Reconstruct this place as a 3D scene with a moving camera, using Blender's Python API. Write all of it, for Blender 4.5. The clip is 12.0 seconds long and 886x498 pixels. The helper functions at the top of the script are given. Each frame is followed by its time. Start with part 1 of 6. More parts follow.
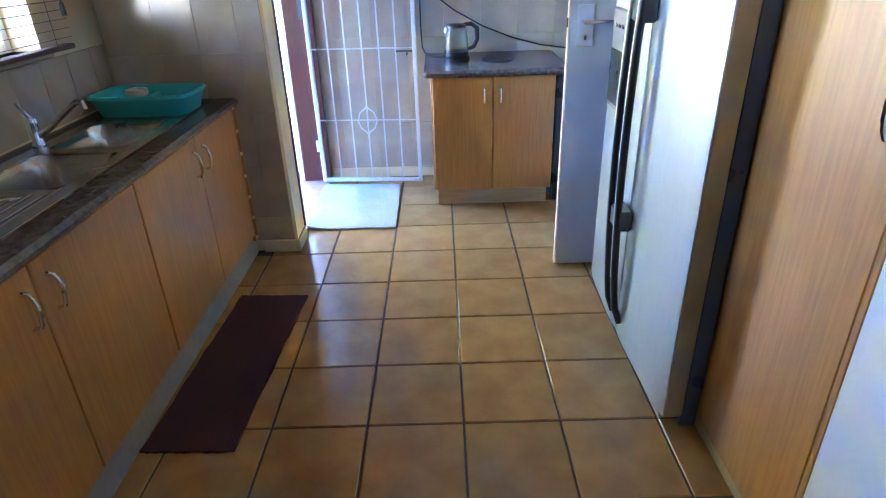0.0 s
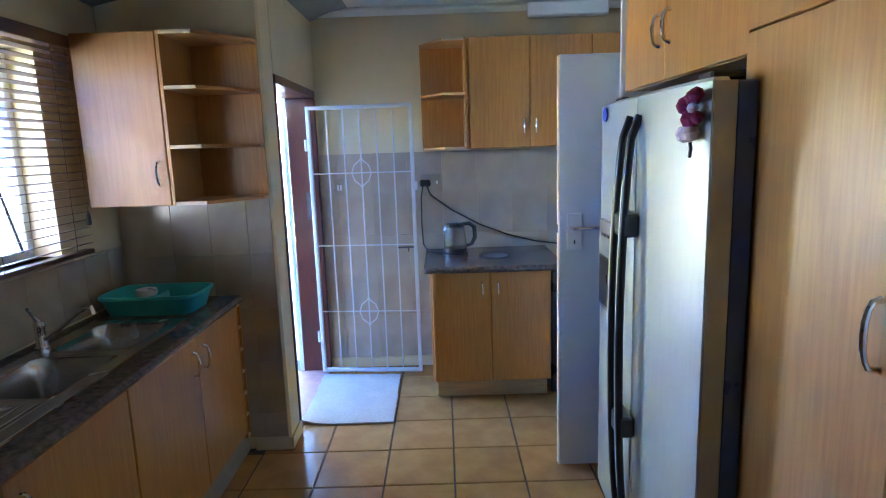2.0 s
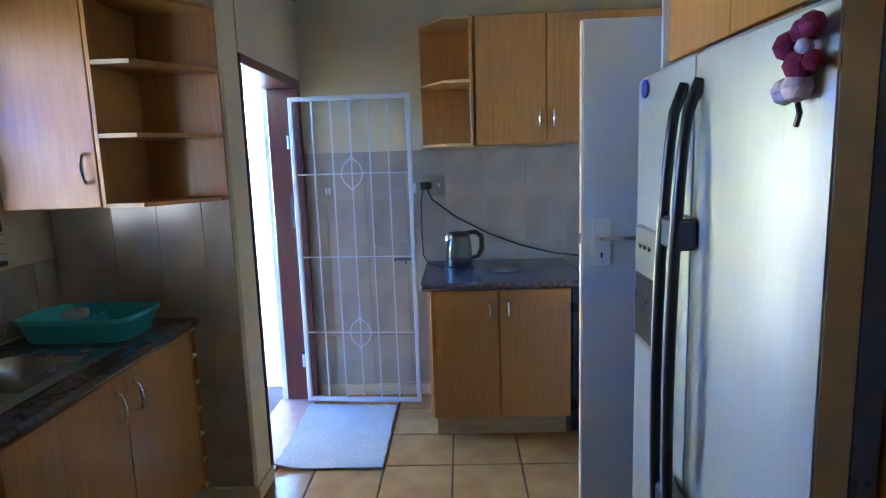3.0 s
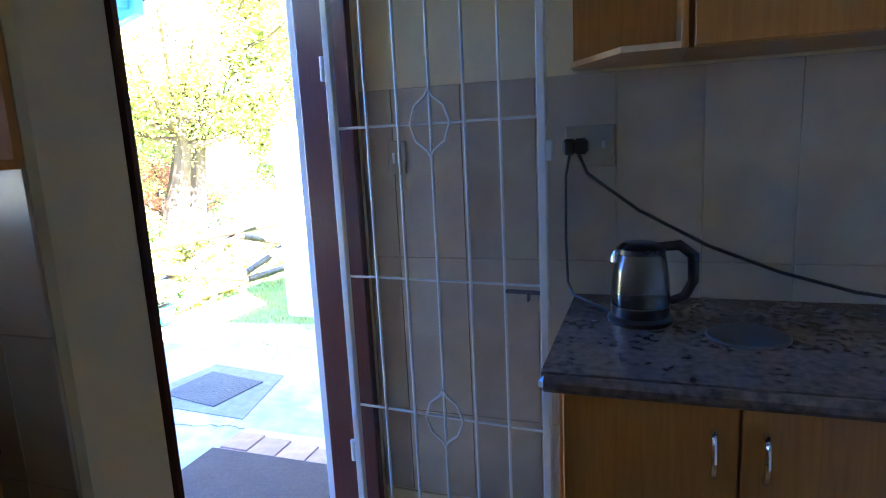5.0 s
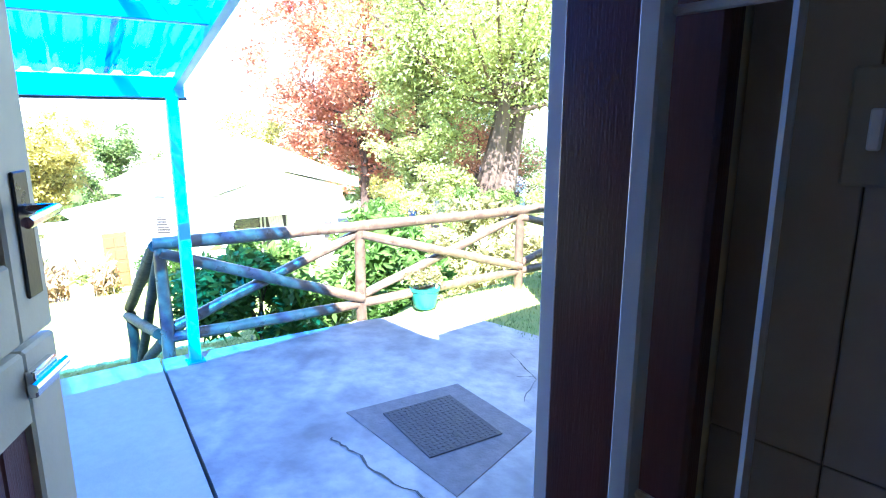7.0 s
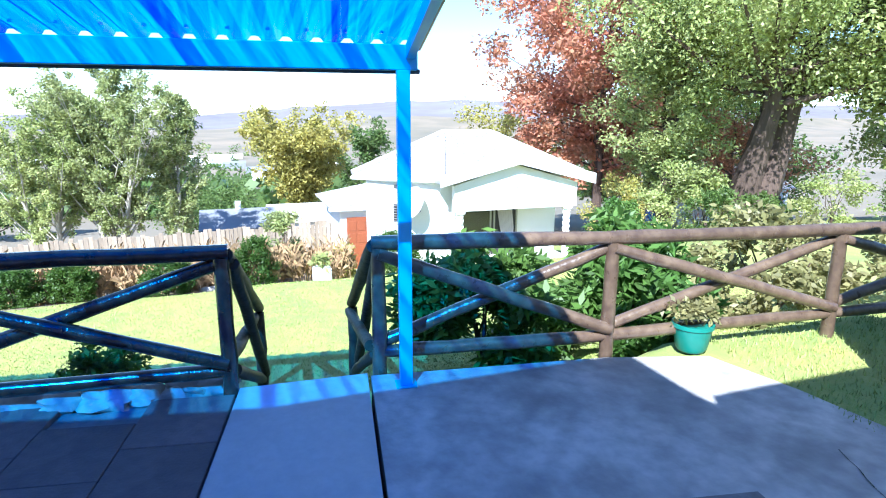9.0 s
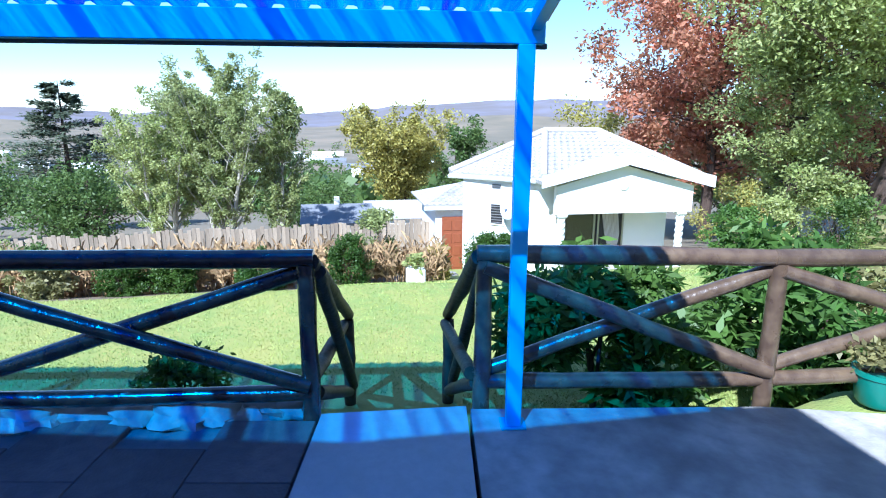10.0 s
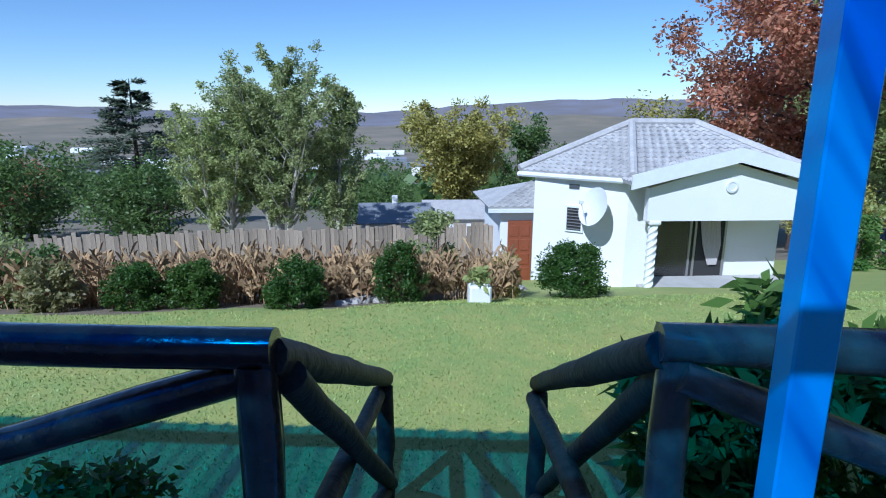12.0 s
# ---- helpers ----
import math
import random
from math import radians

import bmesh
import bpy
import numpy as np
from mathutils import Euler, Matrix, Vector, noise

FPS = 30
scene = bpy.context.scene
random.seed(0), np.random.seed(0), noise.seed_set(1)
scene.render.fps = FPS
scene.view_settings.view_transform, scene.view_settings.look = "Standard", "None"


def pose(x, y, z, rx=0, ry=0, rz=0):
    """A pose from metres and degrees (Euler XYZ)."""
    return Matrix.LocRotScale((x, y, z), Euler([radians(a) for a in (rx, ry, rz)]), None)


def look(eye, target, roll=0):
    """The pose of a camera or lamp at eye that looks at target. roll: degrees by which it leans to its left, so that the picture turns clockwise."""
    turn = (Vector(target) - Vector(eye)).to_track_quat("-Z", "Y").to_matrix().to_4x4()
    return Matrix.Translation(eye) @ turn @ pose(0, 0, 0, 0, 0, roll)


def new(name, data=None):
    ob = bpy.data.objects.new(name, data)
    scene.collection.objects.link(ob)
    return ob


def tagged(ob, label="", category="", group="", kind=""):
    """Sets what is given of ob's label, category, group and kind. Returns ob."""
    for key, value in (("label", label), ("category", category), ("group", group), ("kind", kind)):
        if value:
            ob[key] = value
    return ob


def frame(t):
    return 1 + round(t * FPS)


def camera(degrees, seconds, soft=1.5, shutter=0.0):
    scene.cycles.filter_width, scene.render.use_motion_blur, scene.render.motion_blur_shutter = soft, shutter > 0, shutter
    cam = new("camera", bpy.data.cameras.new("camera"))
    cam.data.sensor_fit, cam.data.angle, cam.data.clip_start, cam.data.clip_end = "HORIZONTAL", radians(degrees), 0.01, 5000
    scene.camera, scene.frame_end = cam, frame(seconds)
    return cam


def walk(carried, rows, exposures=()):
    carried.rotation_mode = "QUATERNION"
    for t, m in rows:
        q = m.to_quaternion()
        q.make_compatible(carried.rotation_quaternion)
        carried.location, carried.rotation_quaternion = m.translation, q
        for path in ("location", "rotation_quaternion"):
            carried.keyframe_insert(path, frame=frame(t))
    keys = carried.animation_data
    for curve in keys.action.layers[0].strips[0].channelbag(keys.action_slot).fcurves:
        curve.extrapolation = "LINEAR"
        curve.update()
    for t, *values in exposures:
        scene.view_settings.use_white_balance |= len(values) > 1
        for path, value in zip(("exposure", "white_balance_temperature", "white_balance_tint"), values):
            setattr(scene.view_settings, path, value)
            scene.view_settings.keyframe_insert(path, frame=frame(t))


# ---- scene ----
cam = camera(73.6, 12.0, soft=1.1)
PATH = [
    (0, (0.305, -1.665, 1.544), (0.293, 0.123, 0.647), -1.9),
    (0.5, (0.3, -1.679, 1.586), (0.296, 0.18, 0.849), -1.7),
    (1, (0.321, -1.688, 1.616), (0.315, 0.225, 1.032), -1.8),
    (1.5, (0.33, -1.693, 1.635), (0.325, 0.259, 1.196), -1.8),
    (2, (0.339, -1.655, 1.646), (0.331, 0.317, 1.308), -1.9),
    (2.5, (0.378, -1.502, 1.612), (0.354, 0.476, 1.313), -2.0),
    (3, (0.427, -1.097, 1.566), (0.363, 0.879, 1.262), -1.9),
    (5, (0.424, 0.718, 1.431), (-0.225, 2.576, 1.074), -2.8),
    (5.5, (0.254, 1.154, 1.426), (-0.562, 2.938, 1.032), -2.9),
    (6, (0.136, 1.515, 1.421), (-0.932, 3.153, 1.003), -3.0),
    (6.5, (-0.026, 1.761, 1.379), (-1.351, 3.202, 0.971), -0.5),
    (7, (-0.271, 1.995, 1.388), (-1.737, 3.288, 0.963), 0.1),
    (8.8, (-1.063, 2.36, 1.321), (-2.881, 3.068, 0.879), 0.1),
    (9, (-1.176, 2.374, 1.304), (-3.013, 3.027, 0.859), 0.2),
    (9.5, (-1.459, 2.399, 1.301), (-3.348, 2.881, 0.856), 0.2),
    (10, (-1.738, 2.428, 1.242), (-3.654, 2.783, 0.793), 0.4),
    (10.5, (-2.048, 2.48, 1.149), (-3.976, 2.758, 0.695), 0.6),
    (11, (-2.512, 2.51, 1.095), (-4.451, 2.716, 0.647), 0.4),
    (11.5, (-2.981, 2.53, 1.041), (-4.923, 2.704, 0.592), 0.6),
    (12, (-3.361, 2.561, 1.034), (-5.303, 2.723, 0.582), 0.4),
]
EXPOSURE = [
    (0.0, 7.8, 5750, 12), (1.0, 7.3, 5800, 12), (2.0, 6.95, 5850, 11), (3.2, 6.62, 5850, 12), (5.0, 5.55, 6000, 12), (6.0, 4.75, 5850, 13), (7.2, 3.6, 5550, 12),
    (8.8, 2.1, 5350, 9), (9.5, 1.75, 5200, 9), (10.5, 1.05, 5000, 9), (11.2, 0.62, 4950, 9), (12.0, 0.3, 4900, 9),
]
walk(cam, [(t, look(eye, target, roll)) for t, eye, target, roll in PATH], EXPOSURE)

# ---- light ----
SUN = Vector((0.88, -0.62, 1.0)).normalized()
world = bpy.data.worlds.new("world")
scene.world = world
world.use_nodes = True
sky = world.node_tree.nodes.new("ShaderNodeTexSky")
sky.sky_type, sky.sun_disc = "NISHITA", False
sky.sun_elevation, sky.sun_rotation = math.asin(SUN.z), math.atan2(SUN.x, SUN.y)
sky.altitude, sky.air_density, sky.dust_density, sky.ozone_density = 1700, 1.0, 0.0, 3.0
back = world.node_tree.nodes["Background"]
back.inputs["Strength"].default_value = 0.088
world.node_tree.links.new(sky.outputs["Color"], back.inputs["Color"])
lamp = bpy.data.lights.new("sun", "SUN")
lamp.energy, lamp.angle, lamp.color = 4.2, radians(0.5), (1.0, 0.96, 0.91)
new("sun", lamp).matrix_world = look(SUN * 50, (0, 0, 0))


def window_light(name, eye, target, w, h, power, colour):
    data = bpy.data.lights.new(name, "AREA")
    data.shape, data.size, data.size_y, data.energy, data.color = "RECTANGLE", w, h, power, colour
    ob = new(name, data)
    ob.matrix_world = look(eye, target)
    return ob


window_light("window_light_sink", (-1.52, 0.3, 1.68), (0, 0.3, 1.5), 1.2, 0.85, 0.2, (0.86, 0.94, 1.0))

# ---- materials ----


def material(name, colour, rough=0.6, metal=0.0, grain=0.0, scale=20.0, wear=0.0, wear_scale=2.0, bump=0.0, bump_scale=60.0, vary=0.0, stretch=(1, 1, 1), second=None, coat=0.0, spec=0.5, island=False):
    """A principled surface with fine grain, broad wear, relief and a shade of its own for each object."""
    m = bpy.data.materials.new(name)
    m.use_nodes = True
    nt = m.node_tree
    n, link = nt.nodes, nt.links.new
    p = n["Principled BSDF"]
    p.inputs["Roughness"].default_value, p.inputs["Metallic"].default_value = rough, metal
    p.inputs["Coat Weight"].default_value, p.inputs["Specular IOR Level"].default_value = coat, spec
    p.inputs["Coat Roughness"].default_value = 0.12
    tc = n.new("ShaderNodeTexCoord")
    mp = n.new("ShaderNodeMapping")
    mp.inputs["Scale"].default_value = stretch
    link(tc.outputs["Object"], mp.inputs["Vector"])

    def noise_at(sc, detail=4.0, mapped=True):
        t = n.new("ShaderNodeTexNoise")
        t.inputs["Scale"].default_value, t.inputs["Detail"].default_value = sc, detail
        link((mp.outputs["Vector"] if mapped else tc.outputs["Object"]), t.inputs["Vector"])
        return t.outputs["Fac"]

    def mixed(a, b, fac):
        x = n.new("ShaderNodeMix")
        x.data_type = "RGBA"
        for sock, v in ((x.inputs["Factor"], fac), (x.inputs["A"], a), (x.inputs["B"], b)):
            if hasattr(v, "is_linked"):
                link(v, sock)
            else:
                sock.default_value = v
        return x.outputs["Result"]

    def ramp(fac, lo, hi):
        r = n.new("ShaderNodeMapRange")
        r.inputs["From Min"].default_value, r.inputs["From Max"].default_value = lo, hi
        link(fac, r.inputs["Value"])
        return r.outputs["Result"]

    base = (*colour, 1)
    dark = (*(second or tuple(c * 0.55 for c in colour)), 1)
    out = base
    if grain:
        f = ramp(noise_at(scale), 0.35, 0.68)
        out = mixed(base, mixed(base, dark, grain), f)
    if wear:
        f = ramp(noise_at(wear_scale, 6.0, False), 0.4, 0.7)
        out = mixed(out, mixed(out, dark, wear), f)
    if vary:
        hs = n.new("ShaderNodeHueSaturation")
        if island:
            src = n.new("ShaderNodeNewGeometry").outputs["Random Per Island"]
        else:
            src = n.new("ShaderNodeObjectInfo").outputs["Random"]
        r = n.new("ShaderNodeMapRange")
        r.inputs["To Min"].default_value, r.inputs["To Max"].default_value = 1 - vary, 1 + vary
        link(src, r.inputs["Value"])
        link(r.outputs["Result"], hs.inputs["Value"])
        if hasattr(out, "is_linked"):
            link(out, hs.inputs["Color"])
        else:
            hs.inputs["Color"].default_value = out
        out = hs.outputs["Color"]
    if hasattr(out, "is_linked"):
        link(out, p.inputs["Base Color"])
    else:
        p.inputs["Base Color"].default_value = out
    if bump:
        b = n.new("ShaderNodeBump")
        b.inputs["Strength"].default_value, b.inputs["Distance"].default_value = bump, 0.01
        link(noise_at(bump_scale, 5.0), b.inputs["Height"])
        link(b.outputs["Normal"], p.inputs["Normal"])
        rr = n.new("ShaderNodeMapRange")
        rr.inputs["To Min"].default_value, rr.inputs["To Max"].default_value = max(0.02, rough - 0.1), min(1, rough + 0.1)
        link(noise_at(wear_scale * 3, 4.0, False), rr.inputs["Value"])
        link(rr.outputs["Result"], p.inputs["Roughness"])
    return m


def leaf_material(name, colour, second, vary=0.35):
    m = material(name, colour, 0.5, grain=0.6, scale=0.7, second=second, vary=vary, island=True)
    nt = m.node_tree
    p, o = nt.nodes["Principled BSDF"], nt.nodes["Material Output"]
    tr, mix = nt.nodes.new("ShaderNodeBsdfTranslucent"), nt.nodes.new("ShaderNodeMixShader")
    src = p.inputs["Base Color"].links[0].from_socket
    nt.links.new(src, tr.inputs["Color"])
    mix.inputs["Fac"].default_value = 0.5
    nt.links.new(p.outputs["BSDF"], mix.inputs[1])
    nt.links.new(tr.outputs["BSDF"], mix.inputs[2])
    nt.links.new(mix.outputs["Shader"], o.inputs["Surface"])
    return m


def glass_material(name, colour=(1, 1, 1), rough=0.0):
    m = bpy.data.materials.new(name)
    m.use_nodes = True
    p = m.node_tree.nodes["Principled BSDF"]
    p.inputs["Base Color"].default_value = (*colour, 1)
    p.inputs["Transmission Weight"].default_value, p.inputs["Roughness"].default_value, p.inputs["IOR"].default_value = 1.0, rough, 1.45
    return m


def sheet_material(name, tint):
    """Tinted translucent roof sheet: clear blue transmission, some scatter and gloss."""
    m = bpy.data.materials.new(name)
    m.use_nodes = True
    nt = m.node_tree
    o = nt.nodes["Material Output"]
    nt.nodes.remove(nt.nodes["Principled BSDF"])
    a, b, g = (nt.nodes.new("ShaderNodeBsdf" + k) for k in ("Transparent", "Translucent", "Glossy"))
    n, link = nt.nodes, nt.links.new
    pos = n.new("ShaderNodeTexCoord").outputs["Object"]
    dot, scl, pp, mr = n.new("ShaderNodeVectorMath"), n.new("ShaderNodeMath"), n.new("ShaderNodeMath"), n.new("ShaderNodeMapRange")
    dot.operation, dot.inputs[1].default_value = "DOT_PRODUCT", (0.16, 1.0, 0.0)
    scl.operation, scl.inputs[1].default_value = "MULTIPLY", 1 / 0.152
    pp.operation, pp.inputs[1].default_value = "PINGPONG", 0.5
    mr.inputs["From Min"].default_value, mr.inputs["From Max"].default_value = 0.30, 0.36
    link(pos, dot.inputs[0])
    link(dot.outputs["Value"], scl.inputs[0])
    link(scl.outputs["Value"], pp.inputs[0])
    link(pp.outputs["Value"], mr.inputs["Value"])
    # rib bands and downslope streaks paint in the light stripes corrugation would throw
    mp, st, sr, mx = n.new("ShaderNodeMapping"), n.new("ShaderNodeTexNoise"), n.new("ShaderNodeMapRange"), n.new("ShaderNodeMath")
    mp.inputs["Rotation"].default_value, mp.inputs["Scale"].default_value = (0, 0, radians(9.1)), (0.6, 28.0, 0.6)
    st.inputs["Scale"].default_value = 1.0
    sr.inputs["From Min"].default_value, sr.inputs["From Max"].default_value = 0.42, 0.62
    link(pos, mp.inputs["Vector"])
    link(mp.outputs["Vector"], st.inputs["Vector"])
    link(st.outputs["Fac"], sr.inputs["Value"])
    mx.operation = "MULTIPLY_ADD"
    mx.inputs[1].default_value, mx.use_clamp = 0.45, True
    link(mr.outputs["Result"], mx.inputs[0])
    hlf = n.new("ShaderNodeMath")
    hlf.operation, hlf.inputs[1].default_value = "MULTIPLY", 0.5
    link(sr.outputs["Result"], hlf.inputs[0])
    link(hlf.outputs["Value"], mx.inputs[2])
    stripe_tint = n.new("ShaderNodeMix")
    stripe_tint.data_type = "RGBA"
    stripe_tint.inputs["A"].default_value, stripe_tint.inputs["B"].default_value = (*tint, 1), (tint[0] * 0.1, tint[1] * 0.25, tint[2] * 0.5, 1)
    link(mx.outputs["Value"], stripe_tint.inputs["Factor"])
    link(stripe_tint.outputs["Result"], a.inputs["Color"])
    tc, tn, rp = nt.nodes.new("ShaderNodeTexCoord"), nt.nodes.new("ShaderNodeTexNoise"), nt.nodes.new("ShaderNodeMix")
    tn.inputs["Scale"].default_value = 3.0
    nt.links.new(tc.outputs["Object"], tn.inputs["Vector"])
    rp.data_type = "RGBA"
    rp.inputs["A"].default_value, rp.inputs["B"].default_value = (0.0, 0.16, 0.96, 1), (0.005, 0.24, 1.0, 1)
    nt.links.new(tn.outputs["Fac"], rp.inputs["Factor"])
    nt.links.new(rp.outputs["Result"], b.inputs["Color"])
    g.inputs["Roughness"].default_value = 0.15
    m1, m2 = nt.nodes.new("ShaderNodeMixShader"), nt.nodes.new("ShaderNodeMixShader")
    m1.inputs["Fac"].default_value, m2.inputs["Fac"].default_value = 0.2, 0.06
    nt.links.new(a.outputs["BSDF"], m1.inputs[1])
    nt.links.new(b.outputs["BSDF"], m1.inputs[2])
    nt.links.new(m1.outputs["Shader"], m2.inputs[1])
    nt.links.new(g.outputs["BSDF"], m2.inputs[2])
    nt.links.new(m2.outputs["Shader"], o.inputs["Surface"])
    return m


CREAM = material("cream_wall_paint", (0.68, 0.55, 0.33), 0.75, grain=0.08, scale=9, wear=0.12, bump=0.08, bump_scale=120)
WHITE_PLASTER = material("white_plaster", (0.8, 0.79, 0.76), 0.85, grain=0.1, scale=30, wear=0.12, wear_scale=0.7, bump=0.25, bump_scale=90)
CEILING = material("ceiling_paint", (0.76, 0.73, 0.64), 0.8, grain=0.05, scale=8, bump=0.05)
FLOOR_TILE = material("terracotta_floor_tile", (0.46, 0.235, 0.07), 0.22, grain=0.5, scale=7, wear=0.35, wear_scale=3.5, second=(0.30, 0.125, 0.035), bump=0.1, bump_scale=35, vary=0.08)
GROUT = material("dark_grout", (0.07, 0.04, 0.03), 0.85, grain=0.4, scale=60, bump=0.3)
WALL_TILE = material("marbled_wall_tile", (0.47, 0.385, 0.285), 0.16, grain=0.4, scale=6, wear=0.35, wear_scale=4, second=(0.33, 0.255, 0.19), bump=0.03, vary=0.05)
WALL_GROUT = material("pale_grout", (0.55, 0.52, 0.46), 0.8, grain=0.3, scale=40)
BEECH = material("beech_veneer", (0.50, 0.225, 0.052), 0.34, grain=0.5, scale=14, stretch=(6, 6, 0.35), wear=0.15, wear_scale=1.5, second=(0.33, 0.12, 0.025), bump=0.05, bump_scale=40)
BEECH_EDGE = material("pale_veneer_edge", (0.72, 0.52, 0.30), 0.5, grain=0.3, scale=30)
PLINTH = material("grey_plinth", (0.34, 0.31, 0.27), 0.5, grain=0.3, scale=25, wear=0.3)
PLINTH_WOOD = material("pale_wood_plinth", (0.55, 0.38, 0.2), 0.5, grain=0.4, scale=14, stretch=(0.5, 5, 5))
COUNTER = material("dark_speckled_worktop", (0.06, 0.05, 0.046), 0.22, grain=0.9, scale=45, second=(0.17, 0.13, 0.11), wear=0.5, wear_scale=9, bump=0.03)
STEEL = material("brushed_steel", (0.55, 0.55, 0.54), 0.25, 1.0, grain=0.25, scale=60, stretch=(1, 14, 1), bump=0.04)
CHROME = material("chrome", (0.75, 0.75, 0.76), 0.1, 1.0, wear=0.1)
FRIDGE = material("silver_fridge_skin", (0.47, 0.49, 0.48), 0.38, 0.55, grain=0.12, scale=80, stretch=(1, 1, 0.1), bump=0.03, bump_scale=200)
FRIDGE_EDGE = material("grey_fridge_edge", (0.36, 0.35, 0.34), 0.35, 0.7, grain=0.1)
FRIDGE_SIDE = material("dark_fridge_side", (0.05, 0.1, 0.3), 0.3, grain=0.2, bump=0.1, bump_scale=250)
BLACK = material("black_plastic", (0.018, 0.018, 0.02), 0.3, grain=0.3, bump=0.05)
HANDLE_GREY = material("gunmetal_handle", (0.045, 0.048, 0.055), 0.28, 0.5, grain=0.2)
GREY_PLASTIC = material("dark_grey_plastic", (0.07, 0.075, 0.08), 0.35, grain=0.2)
WHITE_PAINT = material("white_gloss_paint", (0.74, 0.75, 0.74), 0.35, grain=0.06, scale=10, wear=0.15, bump=0.06)
GATE_PAINT = material("dulled_white_gate_paint", (0.6, 0.61, 0.6), 0.4, grain=0.15, scale=14, wear=0.25, bump=0.08)
DOOR_PAINT = material("door_white_paint", (0.66, 0.68, 0.66), 0.42, grain=0.06, scale=5, wear=0.12, bump=0.05)
FRAME_WOOD = material("dark_red_brown_wood", (0.10, 0.022, 0.014), 0.35, grain=0.6, scale=20, stretch=(6, 6, 0.4), wear=0.3, bump=0.15, coat=0.3)
DOOR_CREAM = material("cream_door_paint", (0.58, 0.52, 0.36), 0.45, grain=0.15, scale=12, wear=0.3, bump=0.08)
BLIND_WOOD = material("dark_blind_wood", (0.10, 0.05, 0.035), 0.4, grain=0.5, scale=20, stretch=(6, 0.4, 6))
RED_MAT = material("maroon_pile", (0.075, 0.012, 0.014), 0.95, grain=0.6, scale=120, wear=0.3, bump=0.9, bump_scale=220)
BEIGE_MAT = material("beige_woven_pile", (0.46, 0.42, 0.35), 0.95, grain=0.5, scale=90, wear=0.25, wear_scale=6, bump=0.9, bump_scale=180)
MAT_EDGE = material("dark_rubber_edge", (0.03, 0.028, 0.03), 0.8, grain=0.2)
TEAL = material("turquoise_plastic", (0.06, 0.58, 0.6), 0.35, grain=0.1, wear=0.1)
WHITE_PLASTIC = material("white_plastic", (0.75, 0.75, 0.73), 0.35, grain=0.05)
BEIGE_PLASTIC = material("beige_socket_plate", (0.36, 0.3, 0.21), 0.4, grain=0.1)
MAGENTA = material("magenta_cloth", (0.22, 0.012, 0.06), 0.9, grain=0.5, scale=90, bump=0.6)
PALE_CLOTH = material("pale_pink_cloth", (0.62, 0.50, 0.55), 0.9, grain=0.3, scale=90, bump=0.6)
BLUE_MAGNET = material("blue_magnet", (0.02, 0.05, 0.4), 0.4, grain=0.2)
GLASS = glass_material("clear_glass")
SMOKED = glass_material("smoked_glass", (0.56, 0.59, 0.62))
SHEET = sheet_material("blue_roof_sheet", (0.05, 0.4, 1.0))
LOG = material("varnished_log", (0.155, 0.108, 0.068), 0.3, grain=0.7, scale=16, wear=0.45, wear_scale=5, second=(0.06, 0.036, 0.026), bump=0.5, bump_scale=30, vary=0.12, coat=0.5)
# darker copies of LOG: the shade under the blue roof is in their colour
LOG_SHADED_DULL = material("shaded_dull_log", (0.07, 0.05, 0.028), 0.62, grain=0.7, scale=18, wear=0.5, wear_scale=6, second=(0.028, 0.02, 0.013), bump=0.7, bump_scale=34, vary=0.12, spec=0.3)
LOG_SHADED = material("shaded_varnished_log", (0.065, 0.03, 0.02), 0.22, grain=0.7, scale=16, wear=0.45, wear_scale=5, second=(0.025, 0.012, 0.009), bump=0.5, bump_scale=30, vary=0.12, coat=0.7)
CONCRETE = material("worn_concrete", (0.52, 0.5, 0.465), 0.8, grain=0.5, scale=9, wear=0.9, wear_scale=2.3, second=(0.19, 0.185, 0.18), bump=0.5, bump_scale=40)
SLAB = material("smooth_concrete_slab", (0.50, 0.475, 0.44), 0.75, grain=0.35, scale=22, wear=0.55, wear_scale=2.6, second=(0.36, 0.34, 0.31), bump=0.3, bump_scale=50)
PATCH = material("old_dark_concrete", (0.22, 0.205, 0.20), 0.85, grain=0.5, scale=18, wear=0.4, wear_scale=5, bump=0.5)
IRON = material("cast_iron", (0.10, 0.095, 0.10), 0.6, 0.4, grain=0.5, scale=40, bump=0.5)
QUARRY = material("red_quarry_tile", (0.36, 0.17, 0.115), 0.5, grain=0.4, scale=20, wear=0.4, wear_scale=6, bump=0.2, vary=0.14)
PAVER = material("brown_paver", (0.17, 0.125, 0.11), 0.75, grain=0.5, scale=14, wear=0.5, wear_scale=3, bump=0.5, vary=0.16)
STONE = material("pale_rock", (0.43, 0.40, 0.36), 0.9, grain=0.6, scale=14, wear=0.5, wear_scale=6, bump=0.9, bump_scale=25, vary=0.18)
LAWN = material("lawn_ground", (0.22, 0.295, 0.075), 0.9, grain=0.6, scale=5, wear=0.7, wear_scale=0.9, second=(0.36, 0.335, 0.095), bump=0.9, bump_scale=60)
BLADE = material("grass_blade", (0.22, 0.32, 0.08), 0.6, grain=0.8, scale=1.1, second=(0.39, 0.385, 0.095), vary=0.3, island=True)
SOIL = material("bed_soil", (0.22, 0.17, 0.11), 0.95, grain=0.6, scale=8, wear=0.5, wear_scale=1.5, bump=1.0, bump_scale=25)
AWNING_PAINT = material("pale_blue_paint", (0.16, 0.54, 0.76), 0.45, grain=0.1, scale=12, wear=0.15, bump=0.08)
